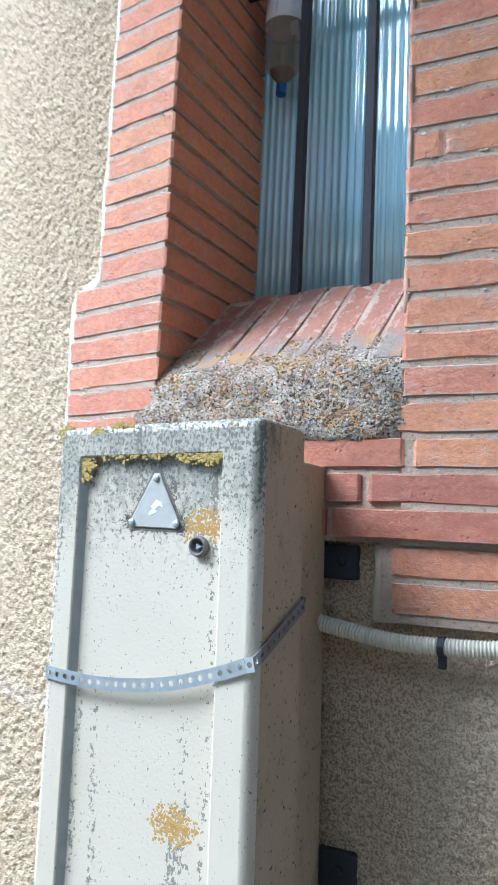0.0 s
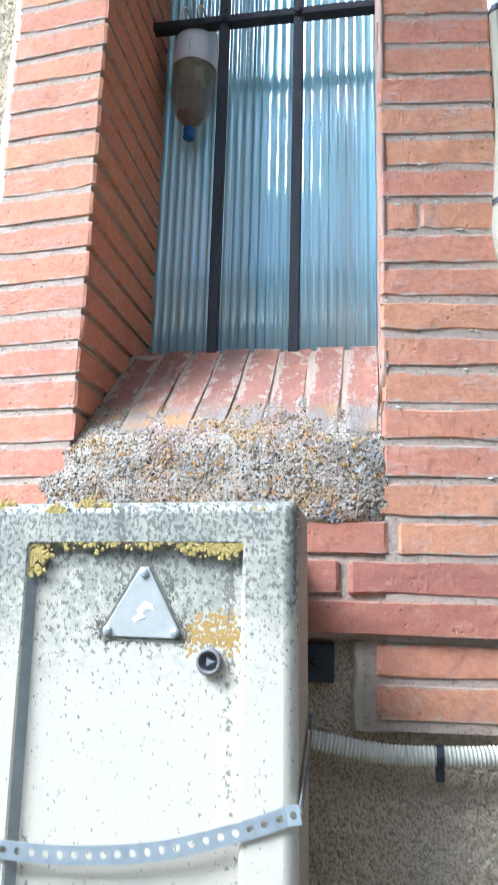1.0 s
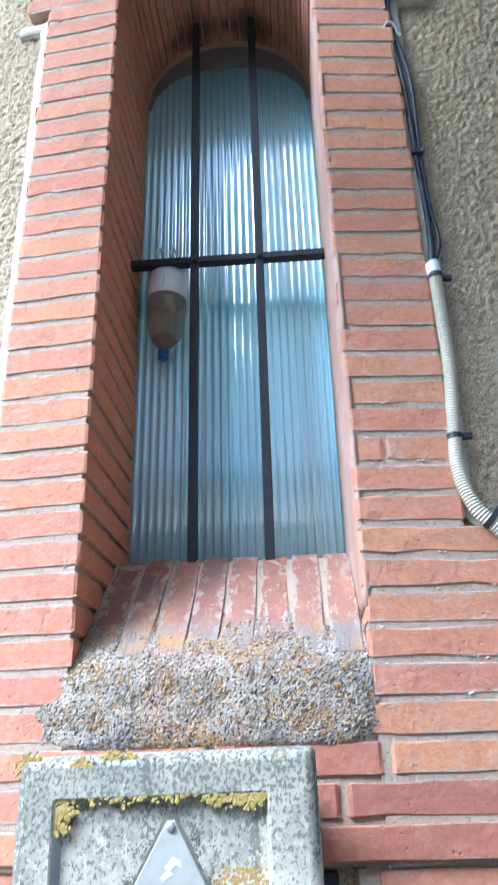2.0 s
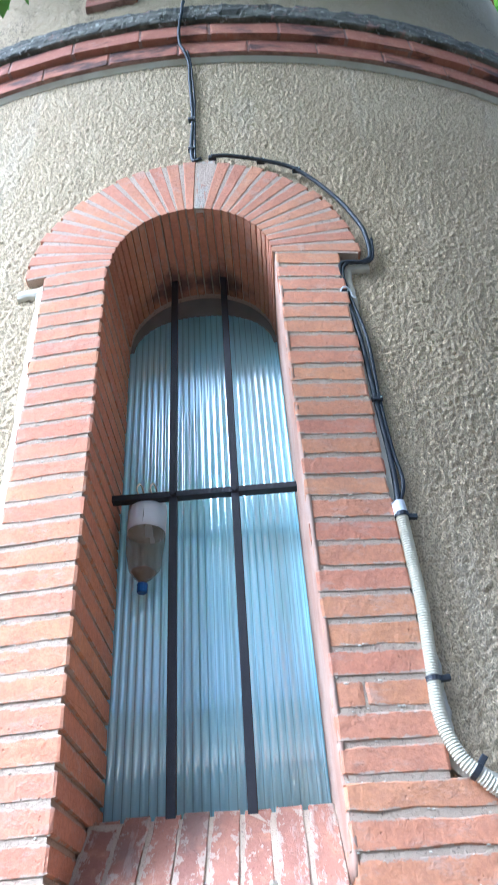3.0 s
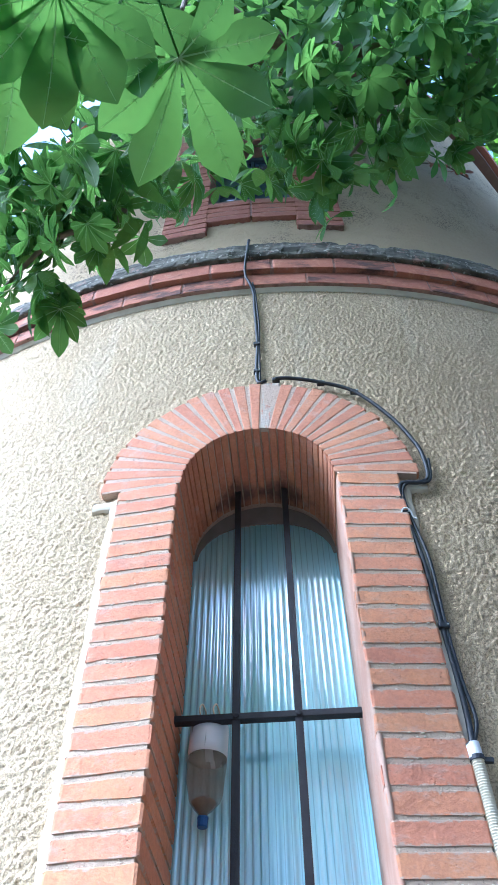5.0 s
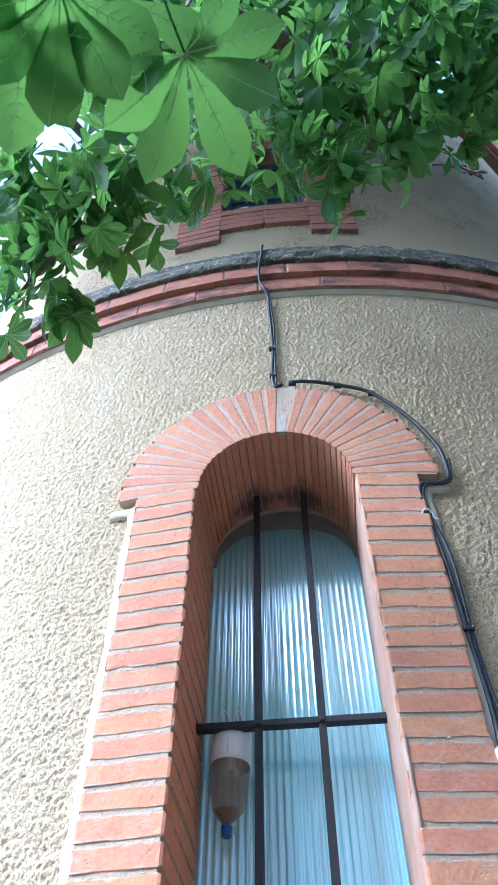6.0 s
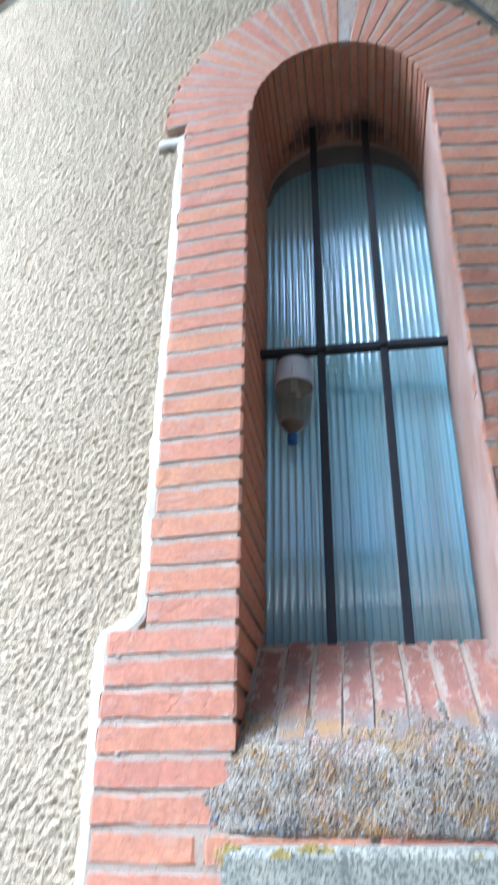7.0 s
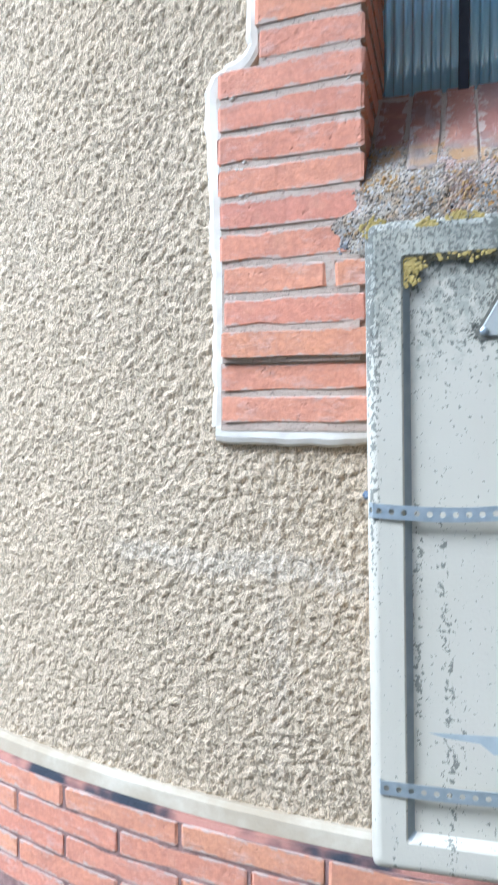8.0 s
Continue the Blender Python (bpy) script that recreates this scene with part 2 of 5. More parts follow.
lobes = k.mix(k.math("MULTIPLY", k.math("SUBTRACT", 1.0, k.step(low_down, 1.66, 1.70)), k.step(k.noise(8, 3), 0.36, 0.52)), lobes, ashen)
k.color(k.mix(k.noise(200, 3), lobes, k.mix(0.4, lobes, (0.10, 0.09, 0.07))))
M_CRUST = k.bump(k.noise(260, 3), 0.8, 0.003).m

k = Mat("yellow_lichen", 0.95, spec=0.1).by_random()
k.color(k.mix(k.noise(90, 4), (0.33, 0.19, 0.035), (0.53, 0.35, 0.12)))
M_LICHEN = k.bump(k.noise(160, 4), 1.0, 0.003).m
k = Mat("olive_lichen", 0.95, spec=0.1).by_random()
k.color(k.mix(k.noise(90, 4), (0.30, 0.215, 0.045), (0.52, 0.39, 0.13)))
M_LICHEN_OLIVE = k.bump(k.noise(160, 4), 1.0, 0.003).m
k = Mat("grey_lichen", 0.95, spec=0.1).by_random()
k.color(k.mix(k.noise(90, 4), (0.065, 0.06, 0.045), (0.30, 0.275, 0.20)))
M_LICHEN_GREY = k.bump(k.noise(160, 4), 1.0, 0.003).m

# weathered cream plastic: grime clings to the top and runs down in specks
k = Mat("weathered_polyester", 0.5, spec=0.45)
high = k.axis(2)
body_c = k.mix(k.noise(5, 4), (0.60, 0.535, 0.385), (0.54, 0.475, 0.33))
topness = k.step(high, 0.70, 1.04)
columns = k.step(k.noise(1.0, 3, 0.5, k.stretched(26, 17, 2.0)), 0.52, 0.74)
amount = k.math("ADD", k.math("MULTIPLY", topness, 0.14), k.math("MULTIPLY", columns, 0.17))
grime = k.noise(170, 4, 0.6, k.stretched(1, 1, 0.75))
spots = k.step(k.math("ADD", grime, amount), 0.642, 0.68)
blotch = k.math("MULTIPLY", k.step(k.math("ADD", k.noise(58, 7, 0.76), k.math("MULTIPLY", topness, 0.14)), 0.52, 0.62), k.math("MULTIPLY", k.step(high, 0.74, 0.94), k.step(k.noise(11, 4), 0.36, 0.56)))
film = k.step(k.math("ADD", k.noise(9, 5), k.math("MULTIPLY", topness, 0.38)), 0.62, 0.90)
body_c = k.mix(k.math("MULTIPLY", film, 0.55), body_c, (0.36, 0.33, 0.225))
body_c = k.mix(k.math("MULTIPLY", blotch, 0.7), body_c, k.mix(k.noise(120, 5, 0.7), (0.10, 0.10, 0.07), (0.40, 0.38, 0.28)))
body_c = k.mix(k.math("MULTIPLY", spots, 0.75), body_c, (0.12, 0.115, 0.085))
M_BOX = k.color(body_c).rough(k.mix(spots, 0.42, 0.9)).bump(k.math("ADD", k.math("MULTIPLY", spots, 0.6), k.noise(150, 3)), 0.35, 0.002).m

# flank faces: speckled grime, with shade also put into the darker base tone
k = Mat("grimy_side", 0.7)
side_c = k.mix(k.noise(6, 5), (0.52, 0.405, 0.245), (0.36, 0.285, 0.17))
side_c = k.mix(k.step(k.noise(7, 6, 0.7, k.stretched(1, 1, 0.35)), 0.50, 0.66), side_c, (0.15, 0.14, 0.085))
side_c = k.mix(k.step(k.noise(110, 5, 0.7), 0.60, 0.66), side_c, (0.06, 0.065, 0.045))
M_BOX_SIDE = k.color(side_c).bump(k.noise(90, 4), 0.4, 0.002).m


def plain(name, a, b, rough, metal=0.0, scale=30.0, strength=0.2, spec=0.5):
    q = Mat(name, rough, metal, spec)
    q.color(q.mix(q.noise(scale, 4), a, b))
    return q.bump(q.noise(scale * 4, 3), strength, 0.002).m


M_GROOVE = plain("grimy_groove", (0.26, 0.28, 0.25), (0.52, 0.52, 0.46), 0.9, 0, 25, 0.5)
k = Mat("tar_and_mortar", 0.95)
k.color(k.mix(k.step(k.noise(3.2, 4), 0.46, 0.58), (0.36, 0.17, 0.11), (0.030, 0.033, 0.036)))
M_TAR = k.bump(k.noise(80, 5), 0.8, 0.006).m
M_ZINC = plain("galvanised_strip", (0.34, 0.37, 0.345), (0.58, 0.60, 0.555), 0.42, 0.6, 60, 0.1)
M_BLACK = plain("black_rubber", (0.012, 0.013, 0.015), (0.030, 0.031, 0.034), 0.55, 0, 50, 0.2)
M_IRON = plain("rusted_black_iron", (0.010, 0.010, 0.012), (0.030, 0.026, 0.028), 0.6, 0.2, 60, 0.5)
M_CONDUIT = plain("white_conduit", (0.62, 0.57, 0.42), (0.70, 0.65, 0.50), 0.5, 0, 20, 0.1)
M_PLATE = plain("aluminium_plate", (0.30, 0.29, 0.225), (0.50, 0.48, 0.40), 0.7, 0.0, 40, 0.15)
M_PAINT_WHITE = plain("worn_white_print", (0.70, 0.70, 0.68), (0.80, 0.80, 0.78), 0.5)
M_SCREW = plain("blue_grey_screw", (0.09, 0.115, 0.14), (0.20, 0.22, 0.24), 0.4, 0.7)
M_BLUE_CAP = plain("blue_plastic", (0.010, 0.07, 0.24), (0.015, 0.10, 0.32), 0.35, 0, 20, 0.05)
M_LABEL = plain("sun_bleached_label", (0.80, 0.81, 0.80), (0.86, 0.87, 0.86), 0.6, 0, 12, 0.1)
M_SOOT_SHADE = plain("sooty_cement", (0.14, 0.125, 0.11), (0.26, 0.235, 0.205), 0.85, 0, 12, 0.4)
M_WOOD = plain("old_timber", (0.10, 0.055, 0.04), (0.16, 0.09, 0.06), 0.8, 0, 15, 0.4)
M_SASH = plain("blue_grey_paint", (0.045, 0.065, 0.10), (0.075, 0.10, 0.14), 0.6)
M_TILE = plain("clay_roof", (0.30, 0.11, 0.07), (0.40, 0.17, 0.10), 0.85, 0, 8, 0.5)
M_PALE_BOUNCE = plain("pale_plaster", (0.82, 0.84, 0.85), (0.88, 0.89, 0.90), 0.9, 0, 1.5, 0.3)
M_DARK_BLOCK = plain("tarred_boards", (0.030, 0.027, 0.024), (0.055, 0.050, 0.045), 0.8, 0, 6, 0.4)
M_BARK = plain("bark", (0.10, 0.075, 0.05), (0.20, 0.155, 0.11), 0.9, 0, 40, 0.9)

k = Mat("ground_gravel", 0.95)
k.color(k.mix(k.noise(3, 6), (0.10, 0.095, 0.065), (0.19, 0.17, 0.12)))
M_GROUND = k.bump(k.noise(60, 5), 0.8, 0.02).m

# ribbed twin-wall sheet, milky blue
k = Mat("polycarbonate", 0.16, spec=0.7)
tone = k.mix(k.noise(2.0, 3, 0.5, k.stretched(1, 1, 0.5)), (0.42, 0.82, 0.93), (0.56, 0.90, 0.97))
saw = k.math("FRACT", k.math("MULTIPLY", k.math("ADD", k.axis(0), 2.0), 1 / 0.0235))
web = k.math("SUBTRACT", 1.0, k.step(k.math("ABSOLUTE", k.math("SUBTRACT", saw, 0.42)), 0.02, 0.11))
tone = k.mix(k.math("MULTIPLY", web, 0.42), tone, (0.12, 0.24, 0.30))
k.color(tone).rough(k.mix(k.noise(6, 3), 0.07, 0.16))
k.p.inputs["IOR"].default_value = 2.7
M_POLY = k.m

k = Mat("dark_glass", 0.05, spec=0.6)
M_GLASS = k.color(k.mix(k.noise(3, 3), (0.03, 0.05, 0.075), (0.10, 0.14, 0.17))).m

k = Mat("murky_plastic", 0.08, spec=0.7)
k.p.inputs["Alpha"].default_value = 0.42
M_BOTTLE = k.color(k.mix(k.noise(20, 3), (0.38, 0.29, 0.17), (0.62, 0.52, 0.36))).bump(k.noise(34, 3, 0.5, None, 2.5), 1.0, 0.03).m


def make_leaf(name, a, b, glow):
    q = Mat(name, 0.55, spec=0.12).by_random()
    isle = q.t.nodes.new("ShaderNodeNewGeometry").outputs["Random Per Island"]
    col = q.mix(q.math("FRACT", q.math("ADD", q.rand, q.math("MULTIPLY", isle, 0.6))), a, b)
    col = q.mix(q.step(q.noise(30, 3), 0.4, 0.7), col, q.mix(0.3, col, (0.02, 0.06, 0.01)))
    q.color(col)
    lit = q.t.nodes.new("ShaderNodeBsdfTranslucent")
    q.put(lit.inputs["Color"], q.mix(0.5, col, glow))
    both = q.t.nodes.new("ShaderNodeMixShader")
    both.inputs[0].default_value = 0.58
    q.t.links.new(q.p.outputs[0], both.inputs[1])
    q.t.links.new(lit.outputs[0], both.inputs[2])
    q.t.links.new(both.outputs[0], q.t.nodes["Material Output"].inputs["Surface"])
    return q.m


M_LEAF = make_leaf("chestnut_leaf", (0.04, 0.115, 0.03), (0.095, 0.20, 0.045), (0.26, 0.46, 0.075))
M_LEAF_FAR = make_leaf("sunlit_leaf", (0.06, 0.17, 0.015), (0.17, 0.34, 0.03), (0.40, 0.62, 0.06))
M_LEAF_DEAD = plain("dead_leaf", (0.22, 0.07, 0.03), (0.34, 0.13, 0.06), 0.8)
M_VEIN = make_leaf("leaf_stalk", (0.42, 0.56, 0.28), (0.50, 0.64, 0.34), (0.70, 0.88, 0.50))


# ---- small mesh helpers ----
R = 4.0            # outer radius of the brickwork; the tower's axis stands at (0, R)
SET_BACK = 0.150    # the wall above the cornice stands this far behind
SKIN = -0.036      # the rendered face lies this far behind the bricks


def on_tower(x, z, out=0.0):
    """The place on the tower's front at that x and height, standing out from the brick face."""
    return Vector((x, R - math.sqrt((R + out) ** 2 - x * x), z))


def tower_pose(x, z, out=0.0):
    """A pose with x along the wall, y into it and z up."""
    th = math.asin(x / (R + out))
    return Matrix.Translation(on_tower(x, z, out)) @ Matrix.Rotation(th, 4, "Z")


def thing(name, m=None, label="", category="", group="", kind=""):
    ob = new(name)
    ob.empty_display_size = 0.1
    if m is not None:
        ob.matrix_world = m
    return tagged(ob, label, category, group, kind)


def finish(bm, material, name, smooth=False):
    me = bpy.data.meshes.new(name)
    bmesh.ops.recalc_face_normals(bm, faces=bm.faces)
    if smooth:
        for f in bm.faces:
            f.smooth = True
    bm.to_mesh(me)
    bm.free()
    for one in (material if isinstance(material, (list, tuple)) else [material]):
        me.materials.append(one)
    return me


def part(name, bm, material, parent, label="", smooth=False, m=None):
    ob = new(name, finish(bm, material, name, smooth))
    ob.parent = parent
    if m is not None:
        ob.matrix_basis = m
    if label:
        ob["label"] = label
    return ob


def solid(name, bm, material, label="", category="", kind="", smooth=False, m=None, group=""):
    ob = new(name, finish(bm, material, name, smooth))
    if m is not None:
        ob.matrix_world = m
    return tagged(ob, label, category, group, kind)


def add_box(bm, x0, x1, y0, y1, z0, z1, bevel=0.0):
    made = bmesh.ops.create_cube(bm, size=1.0, matrix=Matrix.Translation(((x0 + x1) / 2, (y0 + y1) / 2, (z0 + z1) / 2)) @ Matrix.Diagonal((x1 - x0, y1 - y0, z1 - z0, 1)))
    if bevel:
        edges = list({e for v in made["verts"] for e in v.link_edges})
        bmesh.ops.bevel(bm, geom=edges, offset=bevel, segments=2, affect="EDGES", profile=0.5)
    return bm


def box_mesh(x0, x1, y0, y1, z0, z1, bevel=0.0):
    return add_box(bmesh.new(), x0, x1, y0, y1, z0, z1, bevel)


def bridge(bm, loops, closed=True, caps=(False, False)):
    rows = [[bm.verts.new(p) for p in lp] for lp in loops]
    n = len(rows[0])
    for a, b in zip(rows, rows[1:]):
        for i in range(n if closed else n - 1):
            j = (i + 1) % n
            bm.faces.new((a[i], a[j], b[j], b[i]))
    if caps[0]:
        bm.faces.new(rows[0])
    if caps[1]:
        bm.faces.new(rows[-1])
    return bm


def round_rect(x0, x1, z0, z1, r, y, n=4):
    out = []
    for cx, cz, a0 in ((x1 - r, z1 - r, 0), (x0 + r, z1 - r, 90), (x0 + r, z0 + r, 180), (x1 - r, z0 + r, 270)):
        for i in range(n + 1):
            a = radians(a0 + 90 * i / n)
            out.append((cx + r * math.cos(a), y, cz + r * math.sin(a)))
    return out


def lathe(bm, profile, n=24, base=(0, 0, 0)):
    loops = [[(base[0] + r * math.cos(2 * math.pi * i / n), base[1] + r * math.sin(2 * math.pi * i / n), base[2] + z) for i in range(n)] for r, z in profile]
    return bridge(bm, loops, True, (True, True))


def smooth_path(pts, step):
    """A curve through the points, in even steps."""
    pts = [Vector(p) for p in pts]
    ext = [2 * pts[0] - pts[1], *pts, 2 * pts[-1] - pts[-2]]
    dense = []
    for i in range(1, len(ext) - 2):
        a, b, c, d = ext[i - 1:i + 3]
        for s in range(24):
            t = s / 24
            dense.append(0.5 * (2 * b + (c - a) * t + (2 * a - 5 * b + 4 * c - d) * t * t + (3 * b - a - 3 * c + d) * t ** 3))
    dense.append(pts[-1])
    out, gone, nxt = [dense[0]], 0.0, step
    for p, q in zip(dense, dense[1:]):
        seg = (q - p).length
        while seg > 1e-9 and gone + seg >= nxt:
            out.append(p.lerp(q, (nxt - gone) / seg))
            nxt += step
        gone += seg
    out.append(dense[-1])
    return out


def tube(bm, pts, radius, n=10):
    """A tube along the points; radius is a number or a function of the index and the count."""
    side, loops = None, []
    for i, p in enumerate(pts):
        t = (pts[min(i + 1, len(pts) - 1)] - pts[max(i - 1, 0)]).normalized()
        if side is None:
            side = t.orthogonal().normalized()
        side = (side - t * side.dot(t)).normalized()
        up = t.cross(side)
        r = radius(i, len(pts)) if callable(radius) else radius
        loops.append([p + (side * math.cos(2 * math.pi * j / n) + up * math.sin(2 * math.pi * j / n)) * r for j in range(n)])
    return bridge(bm, loops, True, (True, True))


# ---- bricks ----
BRICKS = {}


def brick_mesh(w, h, d, material, variant, skew=0.0):
    """One worn brick: face at y = 0, depth along +y, centred in x and z; chamfered and uneven front arrises."""
    key = (round(w, 3), round(h, 3), round(d, 3), material.name, variant, skew)
    if key in BRICKS:
        return BRICKS[key]
    rnd = random.Random(str(key))
    bm = bmesh.new()
    loops = []
    inset = 0.007 / w
    for i, t in enumerate((0.0, inset, rnd.uniform(0.15, 0.28), rnd.uniform(0.36, 0.5), rnd.uniform(0.58, 0.82), 1.0 - inset, 1.0)):
        x = -w / 2 + w * t
        j = lambda s: rnd.uniform(-s, s)
        c = 0.0010 + rnd.random() ** 6 * 0.007
        wob = 0.0012
        end = rnd.uniform(0.002, 0.005) if i in (0, 6) else 0.0
        loops.append([(x, d, -h / 2), (x + j(wob), c, -h / 2 + j(wob) + end), (x + j(wob), end + j(0.001), -h / 2 + c + j(wob) + end),
                      (x + j(wob), end + j(0.001), h / 2 - c + j(wob) - end), (x + j(wob), c, h / 2 + j(wob) - end), (x, d, h / 2)])
    if skew:
        loops = [[(p[0], p[1] + skew * p[0] if p[1] < d - 1e-6 else p[1], p[2]) for p in lp] for lp in loops]
    bridge(bm, loops, True, (True, True))
    BRICKS[key] = finish(bm, material, "brick")
    return BRICKS[key]


def lay(parent, m, w, h, d, material=None, seed=0, skew=0.0):
    ob = new("brick", brick_mesh(w, h, d, material or M_BRICK, seed % 6, skew))
    ob.parent = parent
    ob.matrix_basis = m
    return ob


def tower_strip(bm, outline, width, out, thick):
    """A hand-trowelled bead with an uneven edge that follows an outline (x, z) on the tower's face."""
    line = [(p.x, p.y) for p in smooth_path([(x, z, 0) for x, z in outline], 0.018)]
    loops = []
    for i, (x, z) in enumerate(line):
        a, b = line[max(i - 1, 0)], line[min(i + 1, len(line) - 1)]
        t = Vector((b[0] - a[0], b[1] - a[1])).normalized()
        w = width * (1 + 0.22 * noise.noise((x * 14, z * 14, 2)) + 0.16 * noise.noise((x * 45, z * 45, 6)))
        lp = []
        for f, o in ((-0.2, out - thick), (-0.2, out - 0.002), (0.1, out + 0.001), (0.55, out + 0.0015), (0.85, out - 0.003), (1.0, out - 0.012), (1.0, out - thick)):
            lp.append(on_tower(x - t.y * w * f, z + t.x * w * f, o))
        loops.append(lp)
    return bridge(bm, loops, True, (True, True))


def ring(bm, profile, a0, a1, n):
    """A profile of (out, z) swept round the tower's axis between two angles (degrees from the front)."""
    loops = []
    for i in range(n + 1):
        a = radians(a0 + (a1 - a0) * i / n)
        loops.append([((R + o) * math.sin(a), R - (R + o) * math.cos(a), z) for o, z in profile])
    return bridge(bm, loops, True, (a1 - a0 < 359.9, a1 - a0 < 359.9))


# ---- the tower's wall ----
PITCH = 0.0702     # one course: brick and joint
FOOT = 1.302       # underside of the brick surround
SPRING = 3.83      # springing of the arch
HALF = 0.300       # half the opening
JAMB, EAR = 0.530, 0.620
STEP_Z = 2.048     # below this the jambs are wider
GLASS_Y = 0.462


def in_opening(x, z):
    if 1.60 < z < SPRING:
        return abs(x) < 0.42
    if SPRING <= z < 4.4:
        return x * x + (z - SPRING) ** 2 < 0.45 ** 2
    if 1.296 < z <= 1.60:
        return 0.275 < abs(x) < EAR - 0.012
    return 7.03 < z < 8.69 and abs(x) < 0.43


def wall_sheet(x0, x1, z0, z1, cell, amp, skin=SKIN, material=None):
    """A rendered stretch of the tower, its grains thrown on as real relief."""
    nx, nz = int((x1 - x0) / cell), int((z1 - z0) / cell)
    th0, th1 = math.asin(x0 / R), math.asin(x1 / R)
    verts, keep = [], []
    for j in range(nz + 1):
        z = z0 + (z1 - z0) * j / nz
        for i in range(nx + 1):
            th = th0 + (th1 - th0) * i / nx
            s = th * R
            g = noise.noise((s * 108 + z * 14, z * 90 - s * 10, 1.7)) * 0.75 + noise.noise((s * 170 + 9, z * 150, 5.1)) * 0.3
            g = min(max(g * 1.8, -0.45), 0.75)
            o = skin + amp * g
            verts.append(((R + o) * math.sin(th), R - (R + o) * math.cos(th), z))
            keep.append(not in_opening((R + o) * math.sin(th), z))
    faces = []
    for j in range(nz):
        for i in range(nx):
            a = j * (nx + 1) + i
            quad = (a, a + 1, a + nx + 2, a + nx + 1)
            if all(keep[v] for v in quad):
                faces.append(quad)
    me = bpy.data.meshes.new("tower_wall")
    me.from_pydata(verts, [], faces)
    me.materials.append(material or M_RENDER)
    for p in me.polygons:
        p.use_smooth = True
    return me


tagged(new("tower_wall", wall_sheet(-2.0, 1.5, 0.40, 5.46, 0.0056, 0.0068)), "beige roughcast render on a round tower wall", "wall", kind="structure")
tagged(new("tower_wall_upper", wall_sheet(-2.9, 2.9, 5.60, 11.7, 0.018, 0.010, SKIN - SET_BACK, M_RENDER_UPPER)), "beige roughcast render above the brick cornice", "wall", kind="structure")
bm = bmesh.new()
th_l, th_r = math.degrees(math.asin(-2.0 / R)), math.degrees(math.asin(1.5 / R))
ring(bm, [(SKIN, 0.40), (SKIN, 5.46), (-0.25, 5.46), (-0.25, 0.40)], th_r, 360 + th_l, 90)
th_u = math.degrees(math.asin(2.9 / R))
ring(bm, [(SKIN - SET_BACK, 5.46), (SKIN - SET_BACK, 11.7), (-0.40, 11.7), (-0.40, 5.46)], th_u, 360 - th_u, 70)
solid("tower_wall_rear", bm, M_RENDER, "beige rendered flank and rear of the tower", "wall", "structure")
# the masonry behind the render, pierced for both windows
bm = bmesh.new()
for lo, hi, half in ((0.0, 1.62, None), (1.62, 4.36, 0.40), (4.36, 5.45, None), (5.45, 7.05, None), (7.05, 8.66, 0.41), (8.66, 11.7, None)):
    o = -0.06 if hi < 5.5 else -0.06 - SET_BACK
    prof = [(o, lo), (o, hi), (-0.52, hi), (-0.52, lo)]
    if half is None:
        ring(bm, prof, -45, 45, 30)
    else:
        a = math.degrees(math.asin(half / R))
        ring(bm, prof, -45, -a, 14)
        ring(bm, prof, a, 45, 14)
solid("wall_core", bm, M_MORTAR, "grey masonry core of the tower wall", "wall", "structure")
solid("floor", ring(bmesh.new(), [(-0.3, 0.0), (-0.3, 0.05), (-3.99, 0.05), (-3.99, 0.0)], 0, 360, 48), M_MORTAR, "plain cement floor inside the tower", "floor", "structure")

# conical roof with its overhanging eave
bm = bmesh.new()
ring(bm, [(-0.20, 11.72), (0.02, 11.66), (0.04, 11.76), (-3.9, 14.3), (-3.9, 14.1), (-0.20, 11.9)], 0, 360, 72)
solid("roof", bm, M_TILE, "red clay conical roof of the tower", "roof", "structure")
solid("eave", ring(bmesh.new(), [(-0.20, 11.58), (-0.06, 11.58), (-0.05, 11.655), (-0.20, 11.655)], 0, 360, 72), M_WOOD, "dark reddish eave under the roof", "eave", "structure")


# ---- brick surround of the tall window ----
surround = thing("brick_surround", label="orange brick window surround with grey mortar joints", category="window surround", kind="structure")
n_course = round((SPRING - FOOT) / PITCH)


def mortar_block(bm, x0, x1, z0, z1, depth, back=0.0024, n=1):
    """A block of mortar behind the bricks; with n = 1 its face is one plane, as the bricks' own faces are."""
    loops = []
    mid = (x0 + x1) / 2
    for i in range(n + 1):
        x = x0 + (x1 - x0) * i / n
        p = on_tower(x, 0, -back)
        if n == 1:
            p.y = on_tower(mid, 0, -back).y + (x - mid) * round(mid / R, 2)
        loops.append([(x, p.y, z0), (x, p.y, z1), (x, depth, z1), (x, depth, z0)])
    bridge(bm, loops, True, (True, True))


bm = bmesh.new()
for s in (-1, 1):
    inner, a, b = s * (HALF + (0.0035 if s > 0 else 0.0090)), s * (EAR - 0.004), s * (JAMB - 0.004)
    mortar_block(bm, inner, a, 1.44, STEP_Z - 0.004, 0.5)
    mortar_block(bm, inner, b, STEP_Z - 0.004, SPRING, 0.5)
    mortar_block(bm, s * 0.262, s * (EAR + 0.004), FOOT - 0.012, 1.44, 0.3, 0.0115, 4)
mortar_block(bm, -HALF - 0.014, HALF + 0.014, 1.44, 1.72, 0.40, 0.006, 4)
for s in (-1, 1):
    mortar_block(bm, s * (HALF + 0.002), s * (HALF + 0.030), 1.58, 1.85, 0.25, 0.0052)
part("mortar", bm, M_MORTAR, surround, "grey cement mortar")

